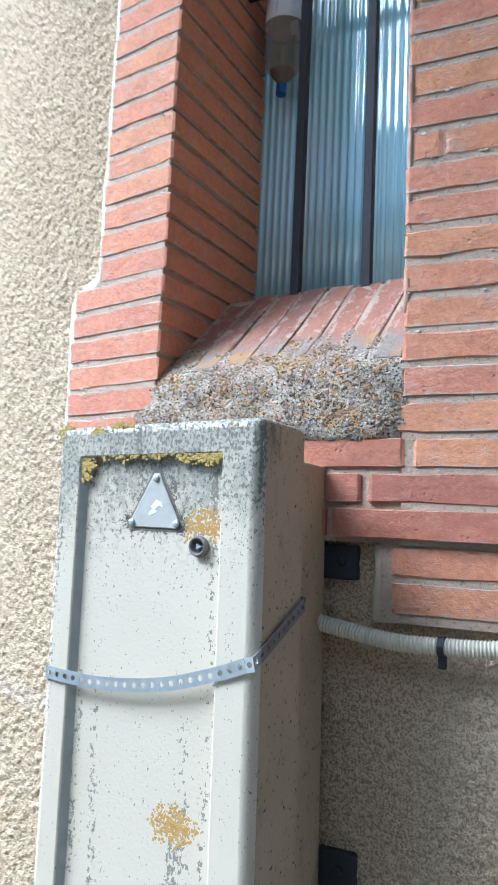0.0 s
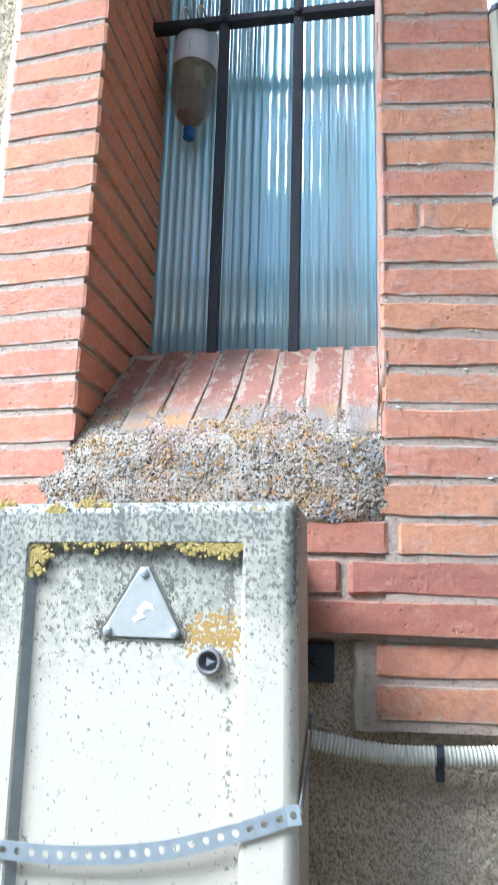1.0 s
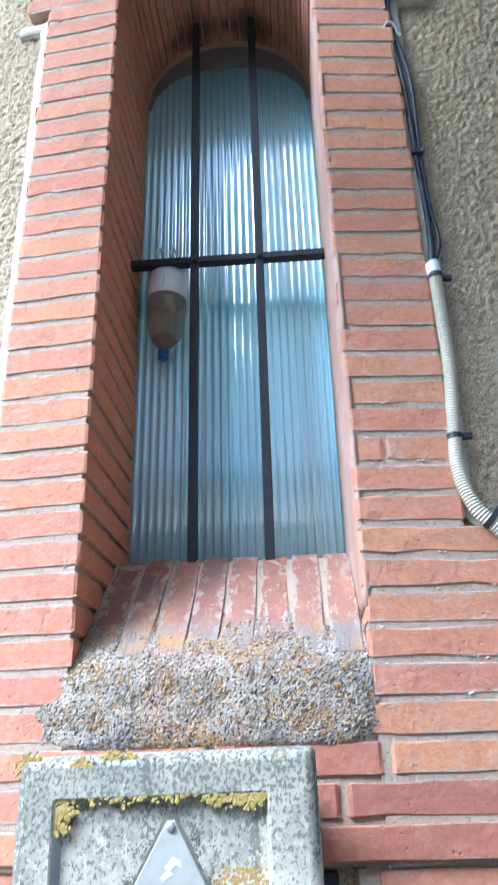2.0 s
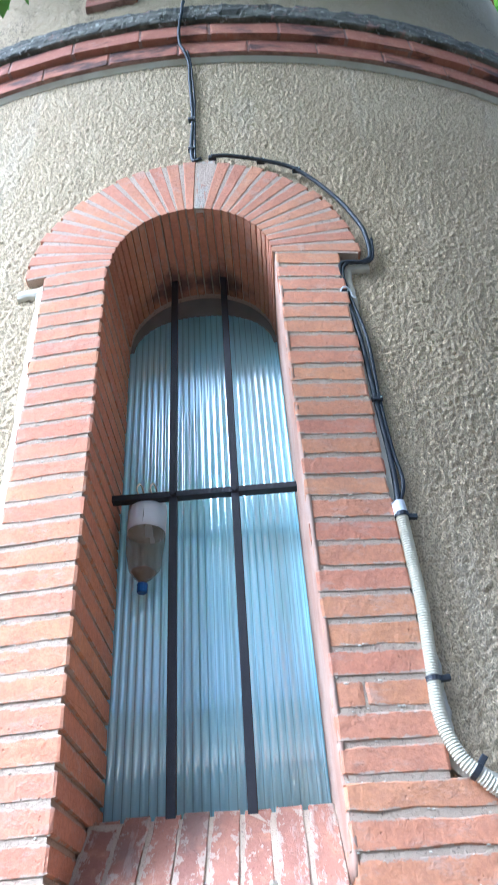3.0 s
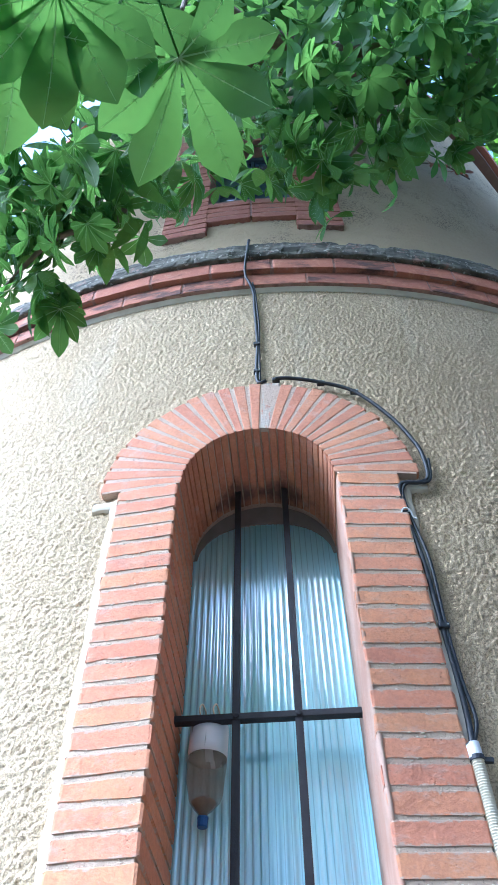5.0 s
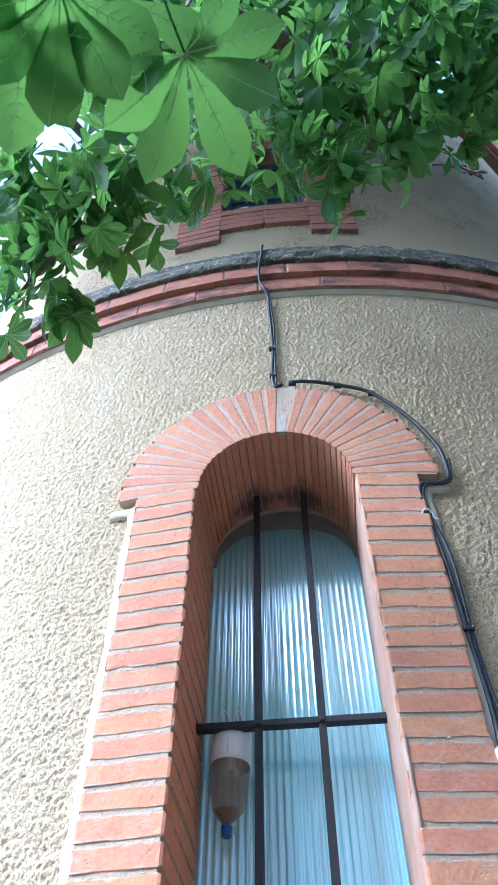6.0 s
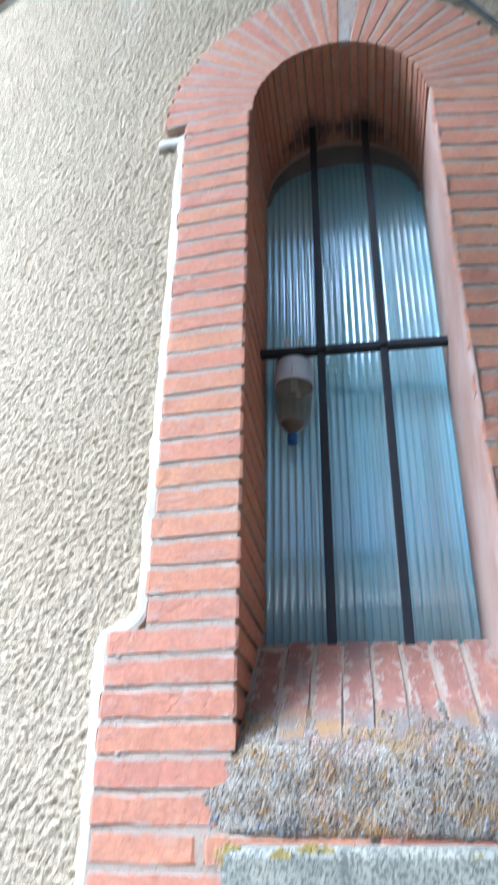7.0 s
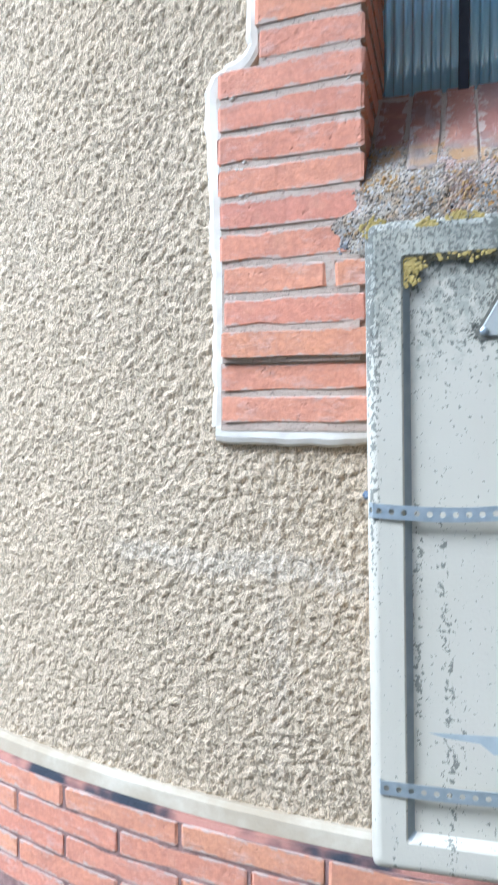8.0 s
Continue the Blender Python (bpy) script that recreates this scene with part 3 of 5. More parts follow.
# the reveal that faces the light is skimmed over with thin pink mortar
bm = bmesh.new()
loops = []
for i in range(61):
    z = 1.90 + (SPRING - 1.90) * i / 60
    lip = 0.012 + 0.010 * noise.noise((z * 9, 2, 5)) + 0.006 * noise.noise((z * 40, 7, 1))
    lp = [(HALF + 0.012, 0.46, z), (HALF + 0.012, lip, z)]
    for y in (lip, 0.06, 0.12, 0.19, 0.27, 0.36, 0.46):
        lp.append((HALF - 0.0022 + 0.0016 * noise.noise((y * 22, z * 22, 3)) + (0.003 if y == lip else 0.0), y, z))
    loops.append(lp)
part("reveal_skim", bridge(bm, loops, True, (True, True)), M_SKIM, surround, "pale pink skim of mortar on the reveal", smooth=True)

rnd = random.Random(11)
for c in range(n_course):
    z = FOOT + (c + 0.5) * PITCH
    h = PITCH - 0.0132 + rnd.uniform(-0.002, 0.002)
    if c < 2:                       # two set-back courses under the moulding
        for s in (-1, 1):
            w = EAR - 0.286
            lay(surround, tower_pose(s * (0.286 + w / 2), z, -0.009), w - 0.001, h, 0.12, M_BRICK, rnd.randrange(6))
        continue
    if c < 6 and c != 5:            # full courses under the sill
        cuts = {2: (-EAR - 0.005, -0.20, 0.16, EAR + 0.005), 3: (-EAR, -0.285, 0.02, 0.230, EAR), 4: (-EAR, -0.37, -0.02, 0.316, EAR)}[c]
        for a, b in zip(cuts, cuts[1:]):
            # redder bricks by the meter box, their tone lowered for shade and dirt
            dark = M_BRICK_DARK if (a + b) / 2 > -0.15 and (c != 4 or b < 0.5) else M_BRICK
            lay(surround, tower_pose((a + b) / 2, z, 0.007 if c == 2 else 0.0), b - a - 0.016, h, 0.11, dark, rnd.randrange(6))
        continue
    wide = EAR if z < STEP_Z else JAMB
    for s in (-1, 1):
        a, b = HALF + rnd.uniform(-0.0015, 0.0015), wide + rnd.uniform(-0.004, 0.004)
        if c == 5:
            a = 0.29
        yaw = Matrix.Rotation(radians(rnd.uniform(-0.5, 0.5)), 4, "Y")
        if (s, c) == (1, 13):       # a course in two pieces
            for p, q in ((a, 0.372), (0.378, b)):
                lay(surround, Matrix.Translation(on_tower((p + q) / 2, z)) @ yaw, q - p, h, 0.40, None, rnd.randrange(6), round((p + q) / 2 / R, 2))
            continue
        lay(surround, Matrix.Translation((s * (a + b) / 2, on_tower((a + b) / 2, 0).y + rnd.uniform(-0.0012, 0.0004), z)) @ yaw, b - a, h, 0.46, None, rnd.randrange(6), round(s * (a + b) / 2 / R, 2))

# crumbs of mortar left standing along the joints of the jambs
bm = bmesh.new()
for _ in range(380):
    c, s = rnd.randrange(6, n_course), rnd.choice((-1, 1))
    z = FOOT + c * PITCH + rnd.choice((-1, 1)) * 0.0062 + rnd.gauss(0, 0.0022)
    x = s * rnd.uniform(HALF + 0.004, (EAR if z < STEP_Z - 0.02 else JAMB) - 0.012)
    mid = s * (HALF + (EAR if z < STEP_Z else JAMB)) / 2
    y = on_tower(mid, 0).y + (x - mid) * round(mid / R, 2) + 0.0012
    size, ph = 0.0010 + 0.0032 * rnd.random() ** 3, rnd.uniform(0, 6)
    rad = [size * rnd.uniform(0.6, 1.3) for _ in range(6)]
    ring_at = lambda f, d: [(x + 1.6 * f * t * math.cos(ph + n), y - d, z + 0.8 * f * t * math.sin(ph + n)) for n, t in enumerate(rad)]
    bridge(bm, [ring_at(1.0, 0.0), ring_at(0.8, 0.15 * size + 0.0012), ring_at(0.3, 0.35 * size + 0.0012)], True, (False, True))
part("mortar_crumbs", bm, M_MARGIN, surround, "crumbs of pale mortar along the joints")["kind"] = "stuff"

# arch: a ring of wedge bricks with a mortar key just right of the crown
R_IN, R_OUT, N_ARCH = 0.290, 0.612, 27


def arch_piece(a0, a1, r0, r1, depth, out, seed):
    q = random.Random(seed)
    bm = bmesh.new()
    loops = []
    c, mid_a = 0.004, (a0 + a1) / 2
    for i, r in enumerate((r0, r0 + c, (r0 + r1) / 2, r1 - c, r1)):
        ends = i in (0, 4)
        lp = []
        pinch = (0.0016 + 0.013 * (r - r0)) / r
        for a, y_off in ((a0, depth), (a0, None), (a0 + 0.003 / r, 0.0), (a1 - 0.003 / r, 0.0), (a1, None), (a1, depth)):
            rr = r + q.uniform(-0.0015, 0.0015)
            a += (pinch if a < mid_a else -pinch) + q.uniform(-0.0012, 0.0012) / r
            x, z = rr * math.cos(a), SPRING + rr * math.sin(a)
            y = depth if y_off == depth else on_tower(x, z, out).y + (0.0012 if y_off is None or ends else q.uniform(-0.0006, 0.0006))
            lp.append((x, y, z))
        loops.append(lp)
    return bridge(bm, loops, True, (True, True))


for i in range(N_ARCH):
    a0, a1 = math.pi * i / N_ARCH, math.pi * (i + 1) / N_ARCH
    mid = (a0 + a1) / 2
    gap = 0.0036 / 0.30
    bm = arch_piece(a0 + gap * 0.6, a1 - gap * 0.6, R_IN + rnd.uniform(-0.002, 0.002), R_OUT + rnd.uniform(-0.006, 0.008), 0.42, -0.022 if i == 12 else rnd.uniform(-0.0006, 0.0008), i)
    part("brick", bm, M_BRICK_ARCH, surround)
bm = bmesh.new()
loops = []
for i in range(41):
    a = math.pi * i / 40
    lp = []
    for r, y in ((R_IN + 0.006, None), (R_IN + 0.08, None), (R_IN + 0.16, None), (R_IN + 0.24, None), (R_OUT - 0.010, None), (R_OUT - 0.010, 0.5), (R_IN + 0.007, 0.5)):
        x, z = r * math.cos(a), SPRING + r * math.sin(a)
        lp.append((x, on_tower(x, z, -0.0015).y if y is None else y, z))
    loops.append(lp)
bridge(bm, loops, True, (True, True))
part("arch_mortar", bm, M_MORTAR_ARCH, surround, "pale grey mortar")
a0, a1 = math.pi * 12 / N_ARCH, math.pi * 13 / N_ARCH
part("key_patch", arch_piece(a0 - 0.01, a1 + 0.01, R_IN + 0.004, R_OUT + 0.01, 0.03, -0.001, 77), M_PATCH, surround, "pale mortar patch at the crown")

# smooth cream margins beside the bricks
for s in (-1, 1):
    line = [(0.285, FOOT - 0.004), (EAR - 0.004, FOOT - 0.004), (EAR - 0.003, 1.6), (EAR + 0.004, 1.9), (EAR + 0.006, STEP_Z - 0.008)]
    line += [(EAR - 0.02, STEP_Z + 0.008)] + [(JAMB + 0.075 - 0.075 * math.sin(radians(t)), STEP_Z + 0.09 - 0.075 * math.cos(radians(t))) for t in (5, 30, 55, 75, 90)]
    line += [(JAMB, 2.4), (JAMB - 0.002, 3.0), (JAMB, 3.5), (JAMB + 0.002, SPRING - 0.055), (JAMB + 0.03, SPRING - 0.045), (R_OUT + 0.02, SPRING - 0.04)]
    if s > 0:
        line = line[2:]
    else:
        solid("trim_margin", tower_strip(bmesh.new(), [(-0.285, FOOT - 0.006), (-0.45, FOOT - 0.009), (-EAR - 0.018, FOOT - 0.004)], 0.036, -0.014, 0.03), M_MARGIN, "cream plaster ledge under the brick foot", "margin", "structure")
        line = line[1:]
    if s < 0:
        line = [(-x, z) for x, z in line]
    solid("trim_margin", tower_strip(bmesh.new(), line, -0.034 * s, -0.016, 0.03), M_MARGIN, "smooth cream plaster margin beside the bricks", "margin", "structure")

solid("trim_margin", tower_strip(bmesh.new(), [(0.284, 1.436), (0.283, 1.37), (0.285, 1.288)], -0.040, -0.013, 0.03), M_BAND, "tan plaster strip beside the brick foot", "margin", "structure")

# ---- sloping brick sill and its lichened mortar apron ----
sill = thing("window_sill", label="steep brick sill smeared with old mortar", category="window sill", kind="structure")
slope = math.atan2(2.085 - 1.79, 0.33)
length = math.hypot(2.085 - 1.79, 0.33) - 0.02
bm = bmesh.new()
bridge(bm, [[(x, 0.025, 1.8105), (x, 0.323, 2.0835), (x, 0.50, 2.088), (x, 0.50, 1.70), (x, 0.025, 1.70)] for x in (-HALF - 0.002, HALF + 0.002)], True, (True, True))
part("mortar_bed", bm, M_MORTAR, sill)
n_sill = 8
for i in range(n_sill):
    w = 2 * HALF / n_sill
    x = -HALF + (i + 0.5) * w + rnd.uniform(-0.003, 0.003)
    m = Matrix.Translation((x, 0.180, 1.9509 + 0.008 + rnd.uniform(-0.003, 0.003))) @ Matrix.Rotation(slope, 4, "X") @ Matrix.Rotation(radians(-90), 4, "X") @ Matrix.Rotation(radians(90), 4, "Y")
    lay(sill, m, length, w - 0.010, 0.06, M_BRICK_SILL, i)

bm = bmesh.new()
prof = [(0.170, 1.942), (0.125, 1.907), (0.08, 1.871), (0.04, 1.838), (0.012, 1.810), (-0.002, 1.790), (-0.009, 1.766), (-0.011, 1.72), (-0.010, 1.67), (-0.004, 1.648), (0.008, 1.640)]
fine = smooth_path([(0, y, z) for y, z in prof], 0.0048)
loops = []
for p in fine:
    lp = []
    spread = max(0.0, min(1.0, (0.004 - p.y) / 0.007))
    spread *= max(0.0, min(1.0, 0.5 + (1.80 - p.z) / 0.05))
    bow = max(0.0, min(1.0, (0.10 - p.y) / 0.10))
    lo = -HALF + 0.001 - spread * (0.052 + 0.045 * noise.noise((p.z * 26, 3, 0)))
    hi = HALF - 0.001 + spread * (0.012 + 0.022 * noise.noise((p.z * 30, 8, 0)))
    for i in range(141):
        u = i / 140
        x = lo + (hi - lo) * u
        g = noise.noise((x * 60, p.y * 60 + p.z * 60, 2.0)) * 0.0022 + noise.noise((x * 190, p.z * 190, 7.0)) * 0.0028
        edge = 1.0 - spread * (1.0 - min(1.0, 7 * u + 0.05, 14 * (1 - u) + 0.05))
        upper_fade = max(0.0, min(1.0, (p.z - 1.79) / 0.11))
        sink = upper_fade * (0.005 + 0.014 * noise.noise((x * 17, p.z * 24, 4)) + 0.010 * noise.noise((x * 55, p.z * 20, 9)))
        lp.append((x, p.y - g * edge + (1 - edge) * 0.010 + bow * on_tower(x, 0).y, p.z + g * 0.8 - sink))
    loops.append(lp)
bridge(bm, loops, False)
apron = solid("sill_apron", bm, M_LICHEN_MORTAR, "rough mortar apron crusted with grey and orange lichen", "sill", "structure", smooth=True)

# lobes of lichen over the apron, thinning out up the sill
q = random.Random(31)
bm = bmesh.new()
for _ in range(5200):
    r = min(len(loops) - 2, int(len(loops) * q.random()))
    c = q.randrange(1, 139)
    a = Vector(loops[r][c])
    face = (Vector(loops[r][c + 1]) - a).cross(Vector(loops[r + 1][c]) - a)
    if face.length < 1e-9:
        continue
    face.normalize()
    if face.y > 0:
        face.negate()
    if q.random() < (a.z - 1.80) / 0.13 or noise.noise((a.x * 22, a.z * 22, 12.0)) < -0.06:
        continue
    side = face.cross(Vector((0, 0, 1))).normalized()
    up = side.cross(face)
    s, n, ph = q.uniform(0.0016, 0.0058), 6, q.uniform(0, 6)
    a += side * q.uniform(-0.002, 0.002)
    rad = [s * q.uniform(0.65, 1.25) for _ in range(n)]
    ways = [side * math.cos(ph + 2 * math.pi * j / n) + up * math.sin(ph + 2 * math.pi * j / n) for j in range(n)]
    h = q.uniform(0.0008, 0.0024)
    low = [a + w * t - face * 0.0015 for w, t in zip(ways, rad)]
    top = [a + w * (t * 0.62) + face * h for w, t in zip(ways, rad)]
    bridge(bm, [low, top], True, (False, True))
crust = part("lichen_crust", bm, M_CRUST, apron, "speckled white, grey and orange lichen")
crust["kind"] = "stuff"


# ---- the glazing and its iron bars ----
window = thing("window_1", label="tall arched window glazed with ribbed polycarbonate", category="window", kind="structure")
bm = bmesh.new()
rib = 0.0235
xs, y_of = [], []
i = 0
x = -HALF - 0.02
while x < HALF + 0.02:
    for f, dy in ((0.0, 0.0), (0.12, -0.0013), (0.24, -0.0015), (0.36, 0.0), (0.52, 0.0007), (0.78, 0.0005)):
        xs.append(x + f * rib)
        y_of.append(GLASS_Y + dy)
    x += rib
bridge(bm, [[(a, b, z) for a, b in zip(xs, y_of)] for z in (2.03, 2.6, 3.2, 3.7, 4.14)], False)
sheet = part("pane", bm, M_POLY, window, "ribbed milky blue polycarbonate sheet", smooth=True)
sheet.modifiers.new("thick", "SOLIDIFY").thickness = 0.006
for x, z in ((0.026, 3.426), (0.071, 3.457), (0.001, 3.58), (0.004, 3.269)):
    bm = bmesh.new()
    lathe(bm, [(0.0085, 0.0), (0.008, 0.002), (0.004, 0.004)], 10)
    bmesh.ops.rotate(bm, verts=bm.verts, cent=(0, 0, 0), matrix=Matrix.Rotation(radians(90), 3, "X"))
    part("screw_washer", bm, M_SOOT_SHADE, window, "dark grimy washer on the sheet", m=Matrix.Translation((x, GLASS_Y - 0.0005, z)))
bm = bmesh.new()
loops = []
for i in range(25):
    a = math.pi * i / 24
    lp = []
    for r, y in ((R_IN + 0.01, GLASS_Y - 0.012), (R_IN - 0.005 - 0.095 * math.sin(a) ** 1.5, GLASS_Y - 0.012), (R_IN - 0.005 - 0.095 * math.sin(a) ** 1.5, GLASS_Y + 0.006), (R_IN + 0.01, GLASS_Y + 0.006)):
        lp.append((r * math.cos(a), y, SPRING + r * math.sin(a)))
    loops.append(lp)
part("lunette_fillet", bridge(bm, loops, True, (True, True)), M_SOOT_SHADE, window, "sooty grey cement fillet under the arch")

grille = thing("window_grille", label="black iron window bars, two uprights and a crossbar", category="window bars")
for x in (-0.103, 0.098):
    part("upright_bar", box_mesh(x - 0.0125, x + 0.0125, 0.322, 0.346, 2.05, SPRING + math.sqrt(R_IN ** 2 - x * x) + 0.03, 0.002), M_IRON, grille)
part("crossbar", box_mesh(-0.325, 0.325, 0.318, 0.350, 3.024, 3.046, 0.002), M_IRON, grille)
for x in (-0.103, 0.098):
    bm = bmesh.new()
    lathe(bm, [(0.0, 0), (0.011, 0.0), (0.010, 0.006), (0.0, 0.008)], 8)
    bmesh.ops.rotate(bm, verts=bm.verts, cent=(0, 0, 0), matrix=Matrix.Rotation(radians(90), 3, "X"))
    part("rivet", bm, M_IRON, grille, m=Matrix.Translation((x, 0.316, 3.035)))

# upside-down bottle tied under the crossbar
bottle = thing("plastic_bottle", Matrix.Translation((-0.206, 0.392, 2.728)) @ Matrix.Rotation(radians(2), 4, "Y"), "upturned clear plastic bottle with a bleached label, hung from the crossbar", "bottle")
bm = bmesh.new()
lathe(bm, [(0.0135, 0.030), (0.016, 0.040), (0.030, 0.053), (0.045, 0.075), (0.055, 0.103), (0.060, 0.138), (0.061, 0.165), (0.061, 0.19), (0.0615, 0.27), (0.060, 0.315), (0.055, 0.327), (0.050, 0.322)], 28)
for v in bm.verts:
    g = noise.noise((v.co.x * 18, v.co.y * 18, v.co.z * 22)) * 0.004 + noise.noise((v.co.x * 55, v.co.y * 55, v.co.z * 25)) * 0.003
    v.co.x += g
    v.co.y += g
part("bottle_body", bm, M_BOTTLE, bottle, "murky brownish clear plastic", smooth=True)
bm = bmesh.new()
loops = [[((0.0628 + 0.001 * noise.noise((c * 9, z * 40, 2))) * math.cos(c * math.pi / 16), (0.0628 + 0.001 * noise.noise((c * 9, z * 40, 2))) * math.sin(c * math.pi / 16), z) for c in range(32)] for z in (0.208, 0.24, 0.28, 0.312)]
dregs = lathe(bmesh.new(), [(0.008, 0.033), (0.013, 0.041), (0.026, 0.055), (0.038, 0.072), (0.028, 0.079), (0.012, 0.074)], 20)
part("dregs", dregs, M_WOOD, bottle, "dark brown dregs in the neck", smooth=True)
part("label", bridge(bm, loops), M_LABEL, bottle, "white sun-bleached paper label", smooth=True).modifiers.new("thick", "SOLIDIFY").thickness = 0.0006
bm = bmesh.new()
n = 24
loops = [[(r * (1 + 0.03 * (i % 2)) * math.cos(2 * math.pi * i / n), r * (1 + 0.03 * (i % 2)) * math.sin(2 * math.pi * i / n), z) for i in range(n)] for r, z in ((0.013, 0.0), (0.0158, 0.003), (0.0158, 0.024), (0.0165, 0.025), (0.0165, 0.030), (0.012, 0.031))]
part("cap", bridge(bm, loops, True, (True, True)), M_BLUE_CAP, bottle, "blue screw cap")
for dx in (-0.02, 0.024):
    pts = smooth_path([(dx, -0.05, 0.315), (dx - 0.004, -0.085, 0.33), (dx + 0.004, -0.075, 0.352), (dx + 0.01, -0.03, 0.34), (dx, -0.03, 0.315)], 0.006)
    part("hanging_loop", tube(bmesh.new(), pts, 0.003, 6), M_CONDUIT, bottle, "loop of cut plastic")

# ---- electricity meter box ----
BOX_M = Matrix.Translation((-0.026, -0.338, 0.592)) @ Matrix.Rotation(radians(-0.9), 4, "Y")
meter = thing("meter_box", BOX_M, "weathered cream electricity meter box speckled with lichen", "meter box")
W2, BH, BD = 0.2215, 1.045, 0.165
bm = bmesh.new()
P = (-0.162, 0.149, 0.056, 0.985)
loops = [round_rect(-W2, W2, 0, BH, 0.012, BD), round_rect(-W2, W2, 0, BH, 0.012, 0.022), round_rect(-W2 + 0.003, W2 - 0.003, 0.003, BH - 0.003, 0.012, 0.009),
         round_rect(-W2 + 0.010, W2 - 0.010, 0.010, BH - 0.010, 0.012, 0.002), round_rect(-W2 + 0.018, W2 - 0.018, 0.018, BH - 0.018, 0.010, 0.0),
         round_rect(P[0] - 0.003, P[1] + 0.003, P[2] - 0.003, P[3] + 0.003, 0.006, 0.0), round_rect(P[0], P[1], P[2], P[3], 0.005, 0.002),
         round_rect(P[0] + 0.010, P[1] - 0.004, P[2] + 0.010, P[3] - 0.007, 0.004, 0.015)]
bridge(bm, loops, True, (True, True))
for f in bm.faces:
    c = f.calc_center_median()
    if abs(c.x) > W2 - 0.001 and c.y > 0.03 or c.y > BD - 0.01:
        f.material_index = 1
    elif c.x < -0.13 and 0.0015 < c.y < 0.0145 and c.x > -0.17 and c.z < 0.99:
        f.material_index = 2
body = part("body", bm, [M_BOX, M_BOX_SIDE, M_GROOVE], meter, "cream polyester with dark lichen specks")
for f in body.data.polygons:                       # only the rounded rim is smooth
    f.use_smooth = max(abs(c) for c in f.normal) < 0.995 and f.center.y < 0.03 and (abs(f.center.x) > W2 - 0.03 or not 0.03 < f.center.z < BH - 0.03)
part("rear_case", box_mesh(-W2 + 0.035, W2 - 0.035, BD - 0.002, 0.350, 0.03, BH - 0.05, 0.004), M_BOX_SIDE, meter, "grimy beige rear case against the wall, shade in its tone")
bm = bmesh.new()                                   # lock barrel
for prof in ([(0.0175, 0.0), (0.0175, 0.010), (0.0145, 0.013), (0.0125, 0.010), (0.0125, 0.001)],):
    lathe(bm, prof, 20)
bmesh.ops.rotate(bm, verts=bm.verts, cent=(0, 0, 0), matrix=Matrix.Rotation(radians(90), 3, "X"))
lock = part("lock", bm, M_SOOT_SHADE, meter, "dark triangular-key lock barrel", smooth=True, m=Matrix.Translation((0.103, 0.015, 0.829)))
bm = bmesh.new()
lathe(bm, [(0.006, -0.004), (0.009, 0.002), (0.006, 0.008)], 3)
bmesh.ops.rotate(bm, verts=bm.verts, cent=(0, 0, 0), matrix=Matrix.Rotation(radians(90), 3, "X"))
part("key_stub", bm, M_ZINC, lock)
bm = bmesh.new()                                   # warning plate
tri = [(-0.060, 0), (0.060, 0), (0.067, 0.010), (0.007, 0.093), (-0.007, 0.093), (-0.067, 0.010)]
tri = [(x * 0.80, z * 1.03) for x, z in tri]
bridge(bm, [[(x, 0.003, z) for x, z in tri], [(x, 0.0, z) for x, z in tri], [(x * 0.95, -0.001, 0.03 + (z - 0.03) * 0.95) for x, z in tri]], True, (True, True))
plate = part("warning_plate", bm, M_PLATE, meter, "bent triangular metal warning plate", m=Matrix.Translation((0.006, 0.012, 0.858)) @ Matrix.Rotation(radians(1), 4, "Y"))
bm = bmesh.new()
rim = [(x * 1.13, 0.036 + (z - 0.036) * 1.16) for x, z in tri]
bridge(bm, [[(x + 0.003 * noise.noise((x * 90, z * 90, 1)), 0.0030, z) for x, z in rim], [(x, 0.0022, z) for x, z in rim]], True, (True, True))
part("grime_rim", bm, M_LICHEN_GREY, plate, "dark crust round the plate")
for x, z in ((0.0, 0.087), (-0.048, 0.008), (0.048, 0.008)):
    bm = bmesh.new()
    lathe(bm, [(0.0065, 0.0), (0.006, 0.003), (0.003, 0.0045)], 12)
    bmesh.ops.rotate(bm, verts=bm.verts, cent=(0, 0, 0), matrix=Matrix.Rotation(radians(90), 3, "X"))
    part("rivet", bm, M_ZINC, plate, m=Matrix.Translation((x, -0.001, z)))
bm = bmesh.new()                                   # worn bolt sign on the plate
bolt = [(-0.020, 0.016), (-0.006, 0.030), (-0.012, 0.034), (0.004, 0.052), (0.020, 0.046), (0.024, 0.034), (0.012, 0.038), (0.000, 0.028), (0.008, 0.022), (-0.012, 0.012)]
bolt = [(x * 0.72, 0.012 + z * 0.72) for x, z in bolt]
bridge(bm, [[(x, -0.0008, z) for x, z in bolt], [(x, -0.0016, z) for x, z in bolt]], True, (True, True))
part("printed_sign", bm, M_PAINT_WHITE, plate, "worn white printed sign")
# scraped grey streak low on the door
bm = bmesh.new()
strip = [(-0.130, 0.232), (-0.02, 0.236), (0.010, 0.231), (0.012, 0.214), (-0.03, 0.206), (-0.05, 0.222), (-0.105, 0.226)]
bridge(bm, [[(x, 0.0160, z) for x, z in strip], [(x, 0.0146, z) for x, z in strip]], True, (True, True))
part("scrape", bm, M_GROOVE, meter, "scraped grey streak")


